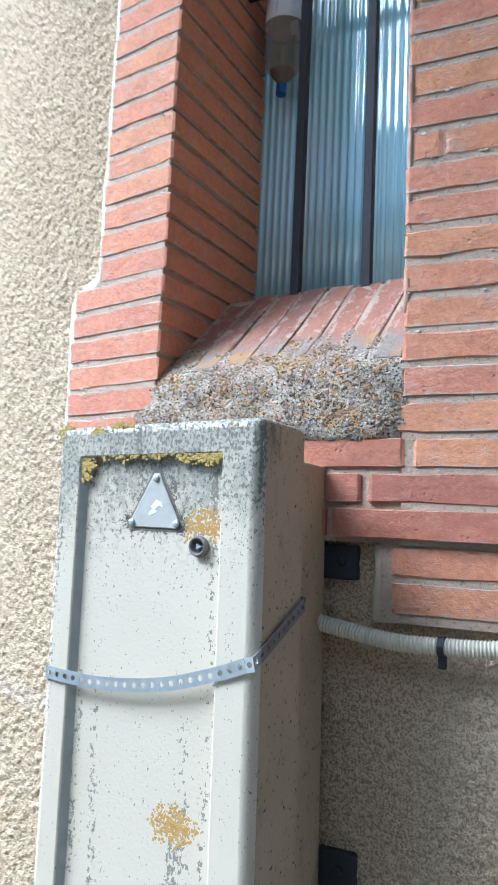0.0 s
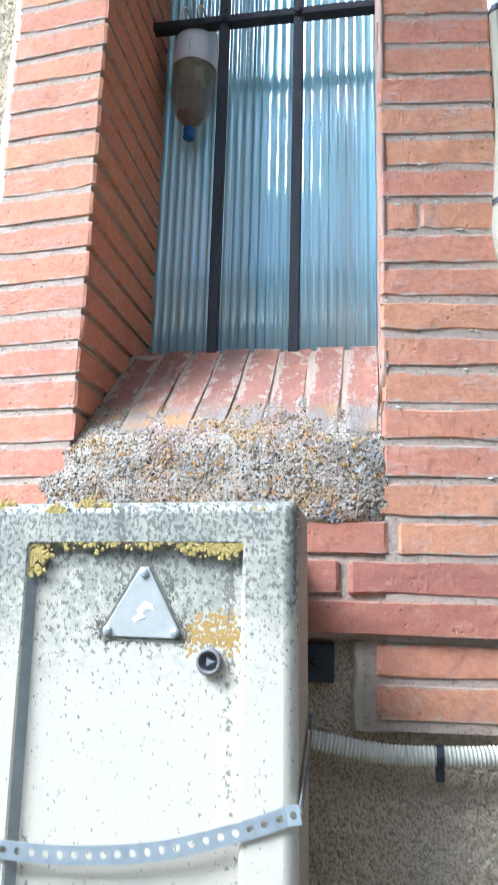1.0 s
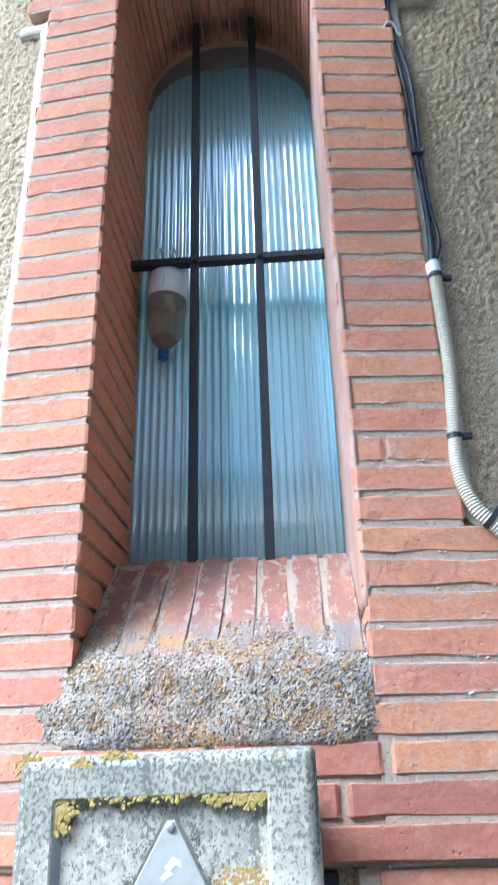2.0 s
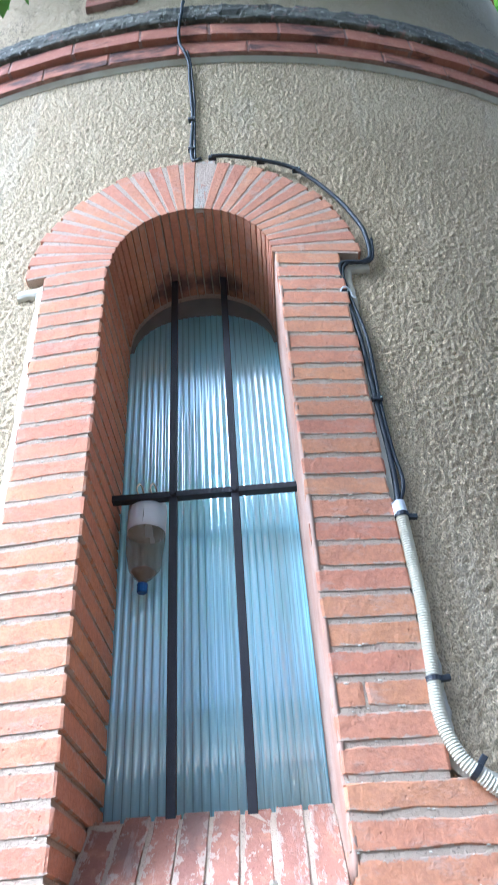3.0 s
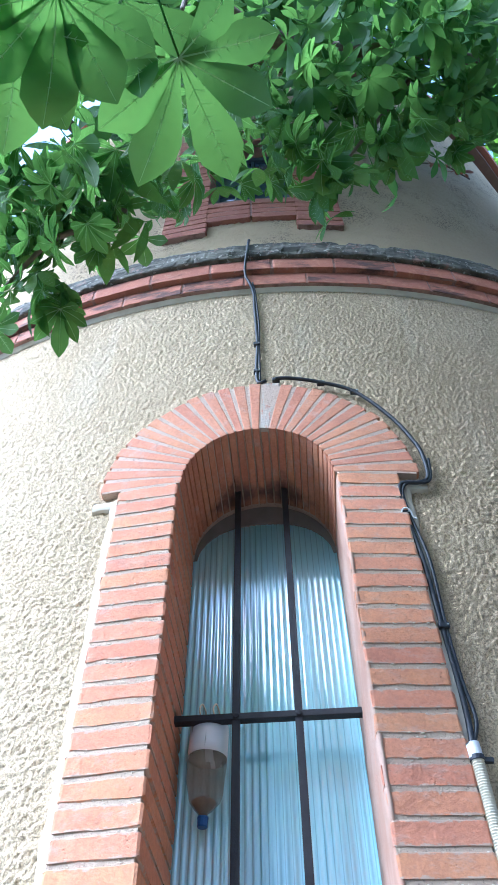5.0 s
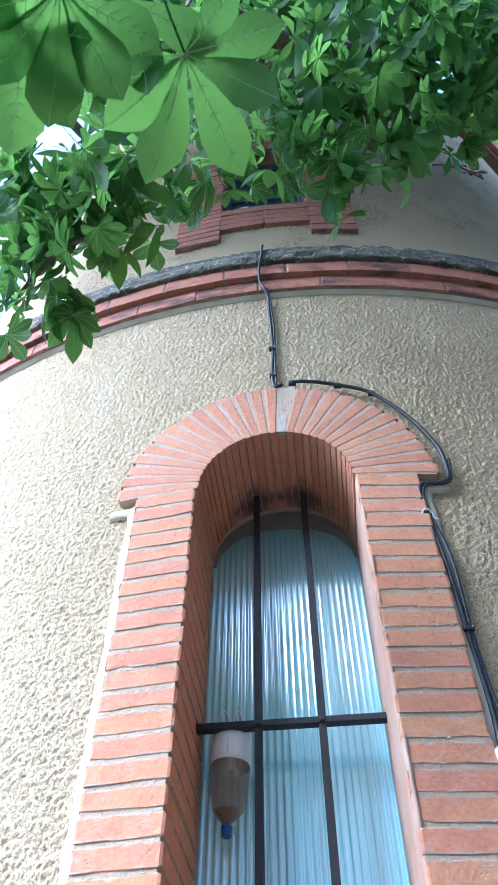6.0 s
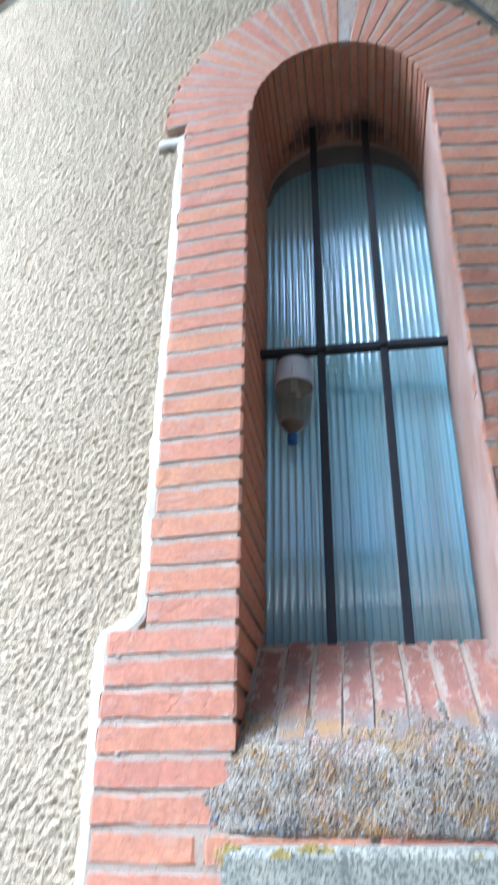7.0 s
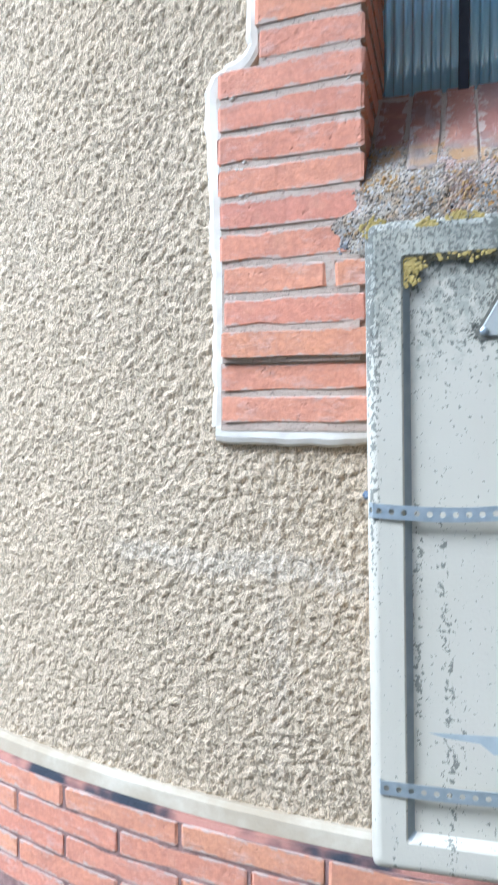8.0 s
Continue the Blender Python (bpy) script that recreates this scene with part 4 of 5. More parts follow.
def lichen_patch(name, material, cx, cz, rx, rz, count, seed, y, hollow=None):
    """A crust of many small lobes."""
    q = random.Random(seed)
    bm = bmesh.new()
    for _ in range(count * 2):
        a, r = q.uniform(0, 2 * math.pi), 1.2 * q.random() ** 0.75
        r *= 1 + 0.35 * noise.noise((math.cos(a) * 2, math.sin(a) * 2, seed))
        x, z = cx + rx * r * math.cos(a) + q.gauss(0, 0.003), cz + rz * r * math.sin(a) + q.gauss(0, 0.003)
        if hollow and math.hypot(x - hollow[0], z - hollow[1]) < hollow[2]:
            continue
        s = q.uniform(0.0014, 0.0044) * (0.46 if material == M_LICHEN_GREY else 1.0)
        n = 7
        ph = q.uniform(0, 6)
        rad = [s * q.uniform(0.7, 1.2) for _ in range(n)]
        outer = [(x + rad[i] * math.cos(ph + 2 * math.pi * i / n), y, z + rad[i] * math.sin(ph + 2 * math.pi * i / n)) for i in range(n)]
        h = q.uniform(0.0003, 0.0009)
        inner = [(x + 0.6 * (px - x), y - h, z + 0.6 * (pz - z)) for px, _, pz in outer]
        bridge(bm, [outer, inner], True, (True, True))
    return part(name, bm, material, meter)


lichen_patch("yellow_lichen", M_LICHEN, 0.104, 0.862, 0.036, 0.026, 330, 1, 0.0155, (0.103, 0.829, 0.022))
lichen_patch("yellow_lichen", M_LICHEN, 0.072, 0.377, 0.038, 0.026, 408, 2, 0.0155)
lichen_patch("yellow_lichen", M_LICHEN_OLIVE, -0.165, 0.978, 0.030, 0.028, 190, 3, 0.0035)
lichen_patch("yellow_lichen", M_LICHEN_OLIVE, -0.125, 1.022, 0.018, 0.014, 119, 4, 0.001)
lichen_patch("yellow_lichen", M_LICHEN_OLIVE, -0.070, 1.034, 0.022, 0.010, 119, 5, 0.003)
lichen_patch("yellow_lichen", M_LICHEN_OLIVE, -0.205, 1.030, 0.014, 0.012, 85, 6, 0.006)
lichen_patch("yellow_lichen", M_LICHEN_OLIVE, 0.110, 0.984, 0.042, 0.012, 130, 7, 0.002)
lichen_patch("yellow_lichen", M_LICHEN_OLIVE, -0.02, 0.984, 0.11, 0.005, 45, 8, 0.001)
lichen_patch("yellow_lichen", M_LICHEN_OLIVE, 0.165, 1.018, 0.012, 0.008, 68, 9, 0.001)
lichen_patch("grey_lichen", M_LICHEN_GREY, 0.0, 1.016, 0.20, 0.022, 330, 10, 0.0008)
lichen_patch("grey_lichen", M_LICHEN_GREY, 0.18, 0.90, 0.022, 0.10, 130, 11, 0.0008)
lichen_patch("grey_lichen", M_LICHEN_GREY, -0.19, 0.90, 0.018, 0.12, 110, 12, 0.0008)
lichen_patch("grey_lichen", M_LICHEN_GREY, 0.02, 0.93, 0.11, 0.035, 170, 13, 0.0155)
lichen_patch("grey_lichen", M_LICHEN_GREY, -0.01, 0.866, 0.085, 0.012, 60, 14, 0.0155)


lichen_patch("grey_lichen", M_LICHEN_GREY, 0.068, 0.885, 0.012, 0.035, 60, 15, 0.0155)
for cx, cz, rx, rz, count in ((-0.046, 0.868, 0.013, 0.015, 90), (0.060, 0.866, 0.012, 0.014, 80), (0.006, 0.957, 0.012, 0.014, 80), (0.040, 0.905, 0.006, 0.032, 60), (-0.028, 0.905, 0.006, 0.032, 40), (0.006, 0.856, 0.055, 0.005, 90)):
    lichen_patch("grey_lichen", M_LICHEN_GREY, cx, cz, rx, rz, count, count + int(cx * 999), 0.0150)
lichen_patch("grey_lichen", M_LICHEN_GREY, -0.055, 0.872, 0.014, 0.016, 60, 16, 0.0155)


# ---- perforated steel straps that hold the box ----
def strap(path, label):
    base = thing("steel_strap", label=label, category="strap", group="perforated straps on the meter box")
    pts = smooth_path(path, 0.0195)
    bm = bmesh.new()
    h, hole = 0.0115, 0.0048
    for p, q in zip(pts, pts[1:]):
        t = q - p
        up = Vector((0, 0, 1)) - t.normalized() * t.normalized().z
        up.normalize()
        mid = (p + q) / 2
        outer = [p - up * h, mid - up * h, q - up * h, q, q + up * h, mid + up * h, p + up * h, p]
        inner = []
        for o in range(8):
            a = radians(225 + 45 * o)
            inner.append(mid + t.normalized() * hole * math.cos(a) + up * hole * math.sin(a))
        bridge(bm, [outer, inner])
    bmesh.ops.remove_doubles(bm, verts=bm.verts, dist=0.0004)
    # the tail on the box's side is coloured dark for its shade and dirt
    side = bm.copy()
    for one, dark in ((bm, False), (side, True)):
        gone = [f for f in one.faces if (f.calc_center_median().y > -0.325 and f.calc_center_median().x > 0) != dark]
        bmesh.ops.delete(one, geom=gone, context="FACES")
    for name, one, material, words in (("front_band", bm, M_ZINC, "galvanised band with a row of round holes"), ("side_band", side, M_SOOT_SHADE, "tail of the band on the box's side, darkened for shade and dirt")):
        part(name, one, material, base, words).modifiers.new("thick", "SOLIDIFY").thickness = 0.0012
    return base


strap([(-0.286, 0.015, 1.150), (-0.262, -0.15, 1.168), (-0.254, -0.326, 1.180), (-0.238, -0.342, 1.179), (-0.12, -0.343, 1.177), (0.0, -0.343, 1.190), (0.10, -0.343, 1.217), (0.180, -0.343, 1.247), (0.190, -0.333, 1.254), (0.191, -0.185, 1.322), (0.189, -0.172, 1.327), (0.178, -0.168, 1.330), (0.160, -0.167, 1.332)],
      "sagging perforated galvanised steel strap round the meter box")
strap([(-0.262, 0.018, 0.760), (-0.245, -0.15, 0.742), (-0.238, -0.326, 0.733), (-0.222, -0.342, 0.732), (-0.10, -0.343, 0.734), (0.0, -0.343, 0.740), (0.10, -0.343, 0.744), (0.188, -0.343, 0.752), (0.198, -0.333, 0.755), (0.199, -0.185, 0.785), (0.197, -0.172, 0.788), (0.186, -0.168, 0.790), (0.168, -0.167, 0.792)],
      "lower perforated galvanised steel strap round the meter box")
for x, z in ((0.168, 1.398), (0.180, 0.815)):
    br = thing("strap_bracket", tower_pose(x, z, SKIN + 0.008), "black fixing bracket on the roughcast wall", "bracket", "strap brackets")
    part("bracket_plate", box_mesh(-0.034, 0.044, -0.012, 0.012, -0.034, 0.034, 0.004), M_BLACK, br)
    bm = bmesh.new()
    lathe(bm, [(0.010, 0.0), (0.0095, 0.005), (0.006, 0.007)], 6)
    bmesh.ops.rotate(bm, verts=bm.verts, cent=(0, 0, 0), matrix=Matrix.Rotation(radians(90), 3, "X"))
    part("bolt_head", bm, M_IRON, br, m=Matrix.Translation((0.012, -0.012, 0.002)))
for x, z in ((-0.290, 1.148), (-0.264, 0.760)):
    sc = thing("anchor_screw", tower_pose(x, z, SKIN), "blue-grey steel anchor screw in the render", "screw", "strap anchors")
    bm = bmesh.new()
    lathe(bm, [(0.004, -0.02), (0.004, 0.024), (0.010, 0.025), (0.011, 0.033), (0.006, 0.036)], 6)
    bmesh.ops.rotate(bm, verts=bm.verts, cent=(0, 0, 0), matrix=Matrix.Rotation(radians(70), 3, "X"))
    part("screw_shank", bm, M_SCREW, sc)

# ---- conduit and cables ----
conduit = thing("cable_conduit", label="white corrugated plastic conduit clipped beside the bricks", category="conduit")
cpath = [on_tower(x, z, o) for x, z, o in ((0.545, 2.715, 0.002), (0.546, 2.60, 0.0), (0.546, 2.45, 0.0), (0.536, 2.30, 0.0), (0.531, 2.19, 0.006), (0.553, 2.105, 0.016), (0.598, 2.055, 0.018), (0.640, 2.015, 0.012),
         (0.650, 1.93, 0.004), (0.648, 1.80, 0.0), (0.650, 1.55, 0.0), (0.640, 1.36, 0.004), (0.585, 1.275, 0.010), (0.48, 1.262, 0.012), (0.388, 1.258, 0.012), (0.298, 1.258, 0.010), (0.20, 1.270, 0.006), (0.11, 1.285, 0.006))]
pts = smooth_path(cpath, 0.0034)
part("corrugated_tube", tube(bmesh.new(), pts, lambda i, n: 0.0172 if i % 2 else 0.0140, 14), M_CONDUIT, conduit)
sleeve = [on_tower(0.5445, 2.712, 0.002), on_tower(0.543, 2.745, 0.002), on_tower(0.5425, 2.752, 0.002)]
part("end_sleeve", tube(bmesh.new(), smooth_path(sleeve, 0.008), 0.0185, 14), M_PAINT_WHITE, conduit, "white end sleeve", smooth=True)


def clip(at, way, side, r=0.0185):
    """A black tie round the conduit, with its fixing tail."""
    cl = thing("cable_tie", label="black cable tie with a fixing head holding the conduit", category="cable tie", group="conduit ties")
    way = Vector(way).normalized()
    part("tie_band", tube(bmesh.new(), [at - way * 0.006, at - way * 0.0055, at + way * 0.0055, at + way * 0.006], r, 14), M_BLACK, cl)
    side = Vector(side).normalized()
    bm = box_mesh(-0.010, 0.022, -0.006, 0.008, -0.007, 0.007, 0.002)
    rot = Matrix.Rotation(math.atan2(side.z, side.x), 4, "Y").inverted()
    part("tie_head", bm, M_BLACK, cl, m=Matrix.Translation(at + side * r + Vector((0, 0.004, 0))) @ rot)


clip(on_tower(0.535, 2.275, 0.0), (0, 0, 1), (1, 0, 0.1))
clip(on_tower(0.580, 2.073, 0.018), (0.7, 0.05, -0.6), (0.5, 0, 0.6))
clip(on_tower(0.388, 1.258, 0.012), (1, 0, 0), (0, 0, -1))
clip(on_tower(0.5455, 2.712, 0.002), (0, 0, 1), (1, 0, -0.1), 0.0195)


def cable(name, path, r, label):
    ob = thing(name, label=label, category="cable")
    pts = smooth_path([on_tower(x, z, o) for x, z, o in path], 0.02)
    part("cable_sheath", tube(bmesh.new(), pts, r, 8), M_BLACK, ob, smooth=True)
    return ob


low = [(0.543, 2.74, 0.0), (0.552, 2.83, -0.012), (0.553, 2.944, -0.015), (0.548, 3.134, -0.015), (0.543, 3.40, -0.012), (0.524, 3.60, -0.010), (0.519, 3.72, -0.006), (0.535, 3.775, -0.004), (0.60, 3.782, -0.004), (0.642, 3.82, -0.008), (0.648, 3.93, -0.008), (0.632, 4.03, -0.008), (0.56, 4.20, -0.008), (0.43, 4.375, -0.006), (0.29, 4.442, -0.004), (0.16, 4.475, 0.0), (0.09, 4.478, 0.0)]
cable("power_cable", low, 0.0085, "black cable running up beside the brick jamb and arch")
cable("power_cable", [(x + min(i, 1) * (0.016 + 0.006 * math.sin(i * 1.9)), z, o) for i, (x, z, o) in enumerate(low[0:11])], 0.006, "second black cable twisted beside the first")
up = [(0.050, 4.462, 0.002), (0.028, 4.452, 0.0), (0.012, 4.475, -0.006), (0.008, 4.60, -0.012), (0.016, 4.80, -0.014), (0.012, 5.0, -0.014), (0.006, 5.18, -0.012), (0.004, 5.33, -0.005), (-0.016, 5.40, 0.024), (-0.036, 5.47, 0.030), (-0.038, 5.55, 0.054), (-0.030, 5.64, 0.070), (-0.020, 5.69, 0.084), (-0.018, 5.76, 0.082), (-0.014, 5.85, 0.076), (-0.012, 5.89, 0.060)]
cable("power_cable", up, 0.0080, "black cable rising from the arch over the cornice")
cable("power_cable", [(x + 0.012 + 0.004 * math.sin(i * 2.3), z, o) for i, (x, z, o) in enumerate(up[2:9])], 0.0055, "thin black cable beside the rising one")
for x, z in ((0.551, 3.134), (0.520, 3.62), (0.012, 4.80), (0.010, 4.56), (0.29, 4.445), (0.43, 4.378), (0.093, 4.48)):
    tp = thing("cable_clip", tower_pose(x, z, -0.012), "black clip fixing the cable to the wall", "cable clip", "cable clips")
    part("clip_saddle", box_mesh(-0.015, 0.018, -0.012, 0.010, -0.010, 0.010, 0.003), M_BLACK, tp)
    bm = bmesh.new()
    lathe(bm, [(0.0035, 0.0), (0.003, 0.003)], 8)
    bmesh.ops.rotate(bm, verts=bm.verts, cent=(0, 0, 0), matrix=Matrix.Rotation(radians(90), 3, "X"))
    part("nail_head", bm, M_ZINC, tp, m=Matrix.Translation((0.012, -0.012, 0)))
wt = thing("wire_tie", label="twisted white wire tie round the black cable", category="wire tie")
pts = smooth_path([on_tower(x, z, o) for x, z, o in ((0.506, 3.612, 0.0), (0.515, 3.628, 0.006), (0.530, 3.630, 0.006), (0.541, 3.618, 0.0), (0.546, 3.600, -0.006), (0.556, 3.592, -0.006))], 0.004)
part("wire", tube(bmesh.new(), pts, 0.003, 6), M_PAINT_WHITE, wt)


# ---- cornice, upper window, plinth ----
cornice = thing("cornice", label="red brick cornice under a mossy stone string course", category="cornice", kind="structure")
C0 = 5.40
H1, H2 = 0.125, 0.250
part("mortar", ring(bmesh.new(), [(-0.06, C0 + 0.004), (0.0065, C0 + 0.004), (0.0065, C0 + H1 + 0.006), (0.0385, C0 + H1 + 0.006), (0.0385, C0 + H2), (-0.06, C0 + H2)], -50, 50, 60), M_MORTAR_RED, cornice)
part("cream_joint", ring(bmesh.new(), [(-0.05, C0 - 0.022), (-0.030, C0 - 0.018), (-0.012, C0 + 0.0035), (-0.05, C0 + 0.0035)], -50, 50, 60), M_MARGIN, cornice, "cream mortar joint under the bricks")
prof = [(0.062, 0.0025), (0.069, 0.010), (0.071, 0.045), (0.070, 0.085), (0.068, 0.125), (0.064, 0.165), (0.050, 0.190), (-0.02, 0.205), (-0.22, 0.222), (-0.22, 0.0025)]
loops = []
for i in range(421):
    a = radians(-50 + 100 * i / 420)
    lp = []
    for n, (o, z) in enumerate(prof):
        if 0 < n < 7:
            o += 0.006 * noise.noise((a * 60, z * 40, 3)) + 0.005 * noise.noise((a * 190, z * 90, 8)) - (0.012 if noise.noise((a * 34, 1.0, n * 0.3)) > 0.42 else 0.0)
            z += 0.004 * noise.noise((a * 90, 5, z * 30))
        lp.append(((R + o) * math.sin(a), R - (R + o) * math.cos(a), C0 + H2 + z))
    loops.append(lp)
part("string_course", bridge(bmesh.new(), loops, True, (True, True)), M_MOSS, cornice, "dark mossy chipped stone string course")
step_a = math.degrees(0.345 / R)
for row, (out, z, shift) in enumerate(((0.008, C0 + 0.064, 0.36), (0.040, C0 + 0.189, 0.82))):
    for i in range(-9, 9):
        a = radians((i + shift) * step_a)
        m = Matrix.Translation(((R + out) * math.sin(a), R - (R + out) * math.cos(a), z)) @ Matrix.Rotation(a, 4, "Z")
        lay(cornice, m, 0.345 - 0.009, 0.118, 0.10, M_BRICK_CORNICE, i + 3 * row)

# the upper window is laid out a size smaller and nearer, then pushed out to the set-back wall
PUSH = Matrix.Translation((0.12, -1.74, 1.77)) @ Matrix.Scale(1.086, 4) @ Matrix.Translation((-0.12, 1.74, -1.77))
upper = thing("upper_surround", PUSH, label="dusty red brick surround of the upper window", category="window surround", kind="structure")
bm = bmesh.new()
for x0, x1, z0, z1 in ((-0.592, -0.30, 6.245, 8.10), (0.30, 0.592, 6.245, 8.10), (-0.30, 0.30, 6.435, 6.745), (-0.592, 0.592, 8.10, 8.38)):
    mortar_block(bm, x0, x1, z0, z1, 0.30, 0.003, 4)
part("mortar", bm, M_MORTAR_RED, upper)
UP = 0.0775
for c in range(24):
    z = 6.245 + (c + 0.5) * UP
    if z > 8.09:
        break
    for s in (-1, 1):
        lay(upper, tower_pose(s * 0.445, z, rnd.uniform(-0.002, 0.002)), 0.300, UP - 0.008, 0.24, M_BRICK_FAR, rnd.randrange(6))
    if 6.43 < z < 6.74:
        for x in (-0.152, 0.152):
            lay(upper, tower_pose(x, z, 0.004 if z > 6.66 else -0.002), 0.292, UP - 0.008, 0.16, M_BRICK_FAR, rnd.randrange(6))
for i in range(15):
    x = -0.56 + i * 0.08
    lay(upper, tower_pose(x, 8.24, 0.0) @ Matrix.Rotation(radians(90), 4, "Y"), 0.27, 0.068, 0.16, M_BRICK_FAR, i)
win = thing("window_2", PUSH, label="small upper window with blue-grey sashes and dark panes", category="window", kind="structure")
part("window_frame", add_box(add_box(add_box(box_mesh(-0.30, -0.245, 0.14, 0.20, 6.745, 8.10), 0.245, 0.30, 0.14, 0.20, 6.745, 8.10), -0.245, 0.245, 0.14, 0.20, 6.745, 6.81), -0.245, 0.245, 0.14, 0.20, 8.03, 8.10), M_SASH, win)
for x in (0.01,):
    part("glazing_bar", box_mesh(x - 0.012, x + 0.012, 0.15, 0.19, 6.81, 8.03, 0.002), M_SASH, win)
part("transom", box_mesh(-0.245, 0.245, 0.147, 0.193, 7.28, 7.32, 0.002), M_SASH, win)
for x0, x1 in ((-0.245, -0.002), (0.022, 0.245)):
    for z0, z1 in ((6.81, 7.28), (7.32, 8.03)):
        part("pane", box_mesh(x0, x1, 0.168, 0.173, z0, z1), M_GLASS, win)
# dark sheet added behind the panes in place of an unlit room
part("dark_room", box_mesh(-0.31, 0.31, 0.32, 0.34, 6.70, 8.12), M_SOOT_SHADE, win, "dark sheet standing in for the unlit room")

plinth = thing("plinth", label="red brick plinth of the tower with stretcher courses", category="plinth", kind="structure")
T0 = 0.372
part("mortar", ring(bmesh.new(), [(-0.06, -0.05), (0.0112, -0.05), (0.0112, T0 - 0.004), (-0.06, T0 - 0.004)], -60, 60, 60), M_MORTAR_RED, plinth)
part("rear_base", ring(bmesh.new(), [(-0.25, -0.05), (0.004, -0.05), (0.004, 0.41), (-0.25, 0.41)], 60, 300, 60), M_MORTAR, plinth)
part("tar_line", ring(bmesh.new(), [(-0.05, T0 - 0.004), (0.008, T0 - 0.004), (0.002, T0 + 0.010), (-0.05, T0 + 0.012)], -60, 60, 90), M_TAR, plinth, "blackened mortar on the top course")
solid("trim_base", ring(bmesh.new(), [(-0.05, T0 + 0.012), (-0.006, T0 + 0.012), (-0.012, T0 + 0.045), (-0.024, T0 + 0.054), (-0.05, T0 + 0.054)], -30, 25, 120), M_BAND, "cream plaster band over the brick plinth", "margin", "structure")
for row in range(5):
    z = T0 - (row + 0.5) * 0.066
    for i in range(-9, 6):
        a = ((i + (0.0 if row % 2 else 0.5)) * 0.358 - 0.018) / R
        m = Matrix.Translation(((R + 0.012) * math.sin(a), R - (R + 0.012) * math.cos(a), z)) @ Matrix.Rotation(a, 4, "Z")
        lay(plinth, m, 0.358 - 0.010, 0.057, 0.07, M_BRICK, i + row)

# ---- ground, and two unseen walls added to shape the light ----
bm = bmesh.new()
bmesh.ops.create_grid(bm, x_segments=40, y_segments=40, size=600)
solid("ground", bm, M_GROUND, "trodden gravel yard", "ground", "structure")
# height set from the edge reflected in the panes; whitened to brighten them
solid("wall_opposite", box_mesh(-16, 12, -9.4, -9.0, 0, 9.6), M_PALE_BOUNCE, "unseen pale wall across the yard, added for reflection and bounce", "wall", "structure")
# out of view, added to hold back light from the right
solid("wall_side", box_mesh(3.4, 3.6, -8.0, 0.3, 0, 10.0), M_DARK_BLOCK, "unseen dark wall added to keep light off the left reveal", "wall", "structure")


# ---- horse chestnut over the yard ----
def leaflet(bm, base, way, up, length, width, droop, fold, rib=False):
    """One toothed-oval leaflet: a folded blade that widens towards its tip."""
    side = way.cross(up).normalized()
    prev = None
    for t, w in ((0.0, 0.05), (0.2, 0.30), (0.42, 0.70), (0.62, 0.98), (0.78, 0.95), (0.91, 0.50), (1.0, 0.03)):
        c = base + way * (length * t) - up * (droop * length * t * t)
        off = side * (width * w / 2)
        rise = up * (fold * width * w)
        row = [bm.verts.new(c - off + rise), bm.verts.new(c), bm.verts.new(c + off + rise)]
        if prev:
            for i in (0, 1):
                bm.faces.new((prev[i], prev[i + 1], row[i + 1], row[i]))
        prev = row
    if not rib:
        return
    prev = None
    for t, w in ((0.0, 1.0), (0.3, 0.8), (0.65, 0.55), (0.97, 0.2)):
        c = base + way * (length * t) - up * (droop * length * t * t + 0.0012)
        off = side * (0.0014 * w)
        row = [bm.verts.new(c - off), bm.verts.new(c + off)]
        if prev:
            bm.faces.new((prev[0], prev[1], row[1], row[0])).material_index = 1
        prev = row
    for t in (0.25, 0.36, 0.47, 0.58, 0.69, 0.80):
        c = base + way * (length * t) - up * (droop * length * t * t + 0.001)
        for s in (-1, 1):
            wide = width * 0.42 * (0.45 + 0.55 * math.sin(math.pi * t))
            e = c + side * (s * wide) + way * (length * 0.09) + up * (fold * width * 0.5 - 0.0004)
            a, b, d = bm.verts.new(c - way * 0.0009), bm.verts.new(c + way * 0.0009), bm.verts.new(e)
            bm.faces.new((a, b, d)).material_index = 1


def palmate(bm, at, axis, normal, size, q, rib=False, limp=0.0):
    """Five to seven leaflets spread from one point like fingers of a fan, on a stalk."""
    axis, normal = axis.normalized(), normal.normalized()
    normal = (normal - axis * normal.dot(axis)).normalized()
    n = q.choice((5, 6, 7, 7))
    for i in range(n):
        f = (i / (n - 1)) * 2 - 1
        a = f * radians(q.uniform(92, 120)) + q.uniform(-0.10, 0.10)
        way = Matrix.Rotation(a, 3, normal) @ axis
        ln = size * (1.0 - 0.42 * abs(f) ** 1.5) * q.uniform(0.9, 1.08)
        leaflet(bm, at, way, normal, ln, ln * q.uniform(0.38, 0.50), q.uniform(0.15, 0.50) + limp * q.uniform(0.7, 1.3), q.uniform(-0.04, 0.16), rib)
    tube(bm, [at, at - axis * size * 0.3 + normal * 0.01, at - axis * size * 0.62 + normal * 0.03], 0.0022, 4)


tree = thing("chestnut_tree", Matrix.Translation((-2.9, -3.4, 0)), "horse chestnut with broad palmate leaves hanging over the yard", "tree")
T = Vector((-2.9, -3.4, 0))


def limb(path, r0, r1, name="limb"):
    pts = smooth_path([Vector(p) - T for p in path], 0.06)
    part(name, tube(bmesh.new(), pts, lambda i, n: r0 + (r1 - r0) * i / n + 0.05 * r0 * noise.noise((i * 0.21, r0 * 50, 3.0)), 10), M_BARK, tree, smooth=True)


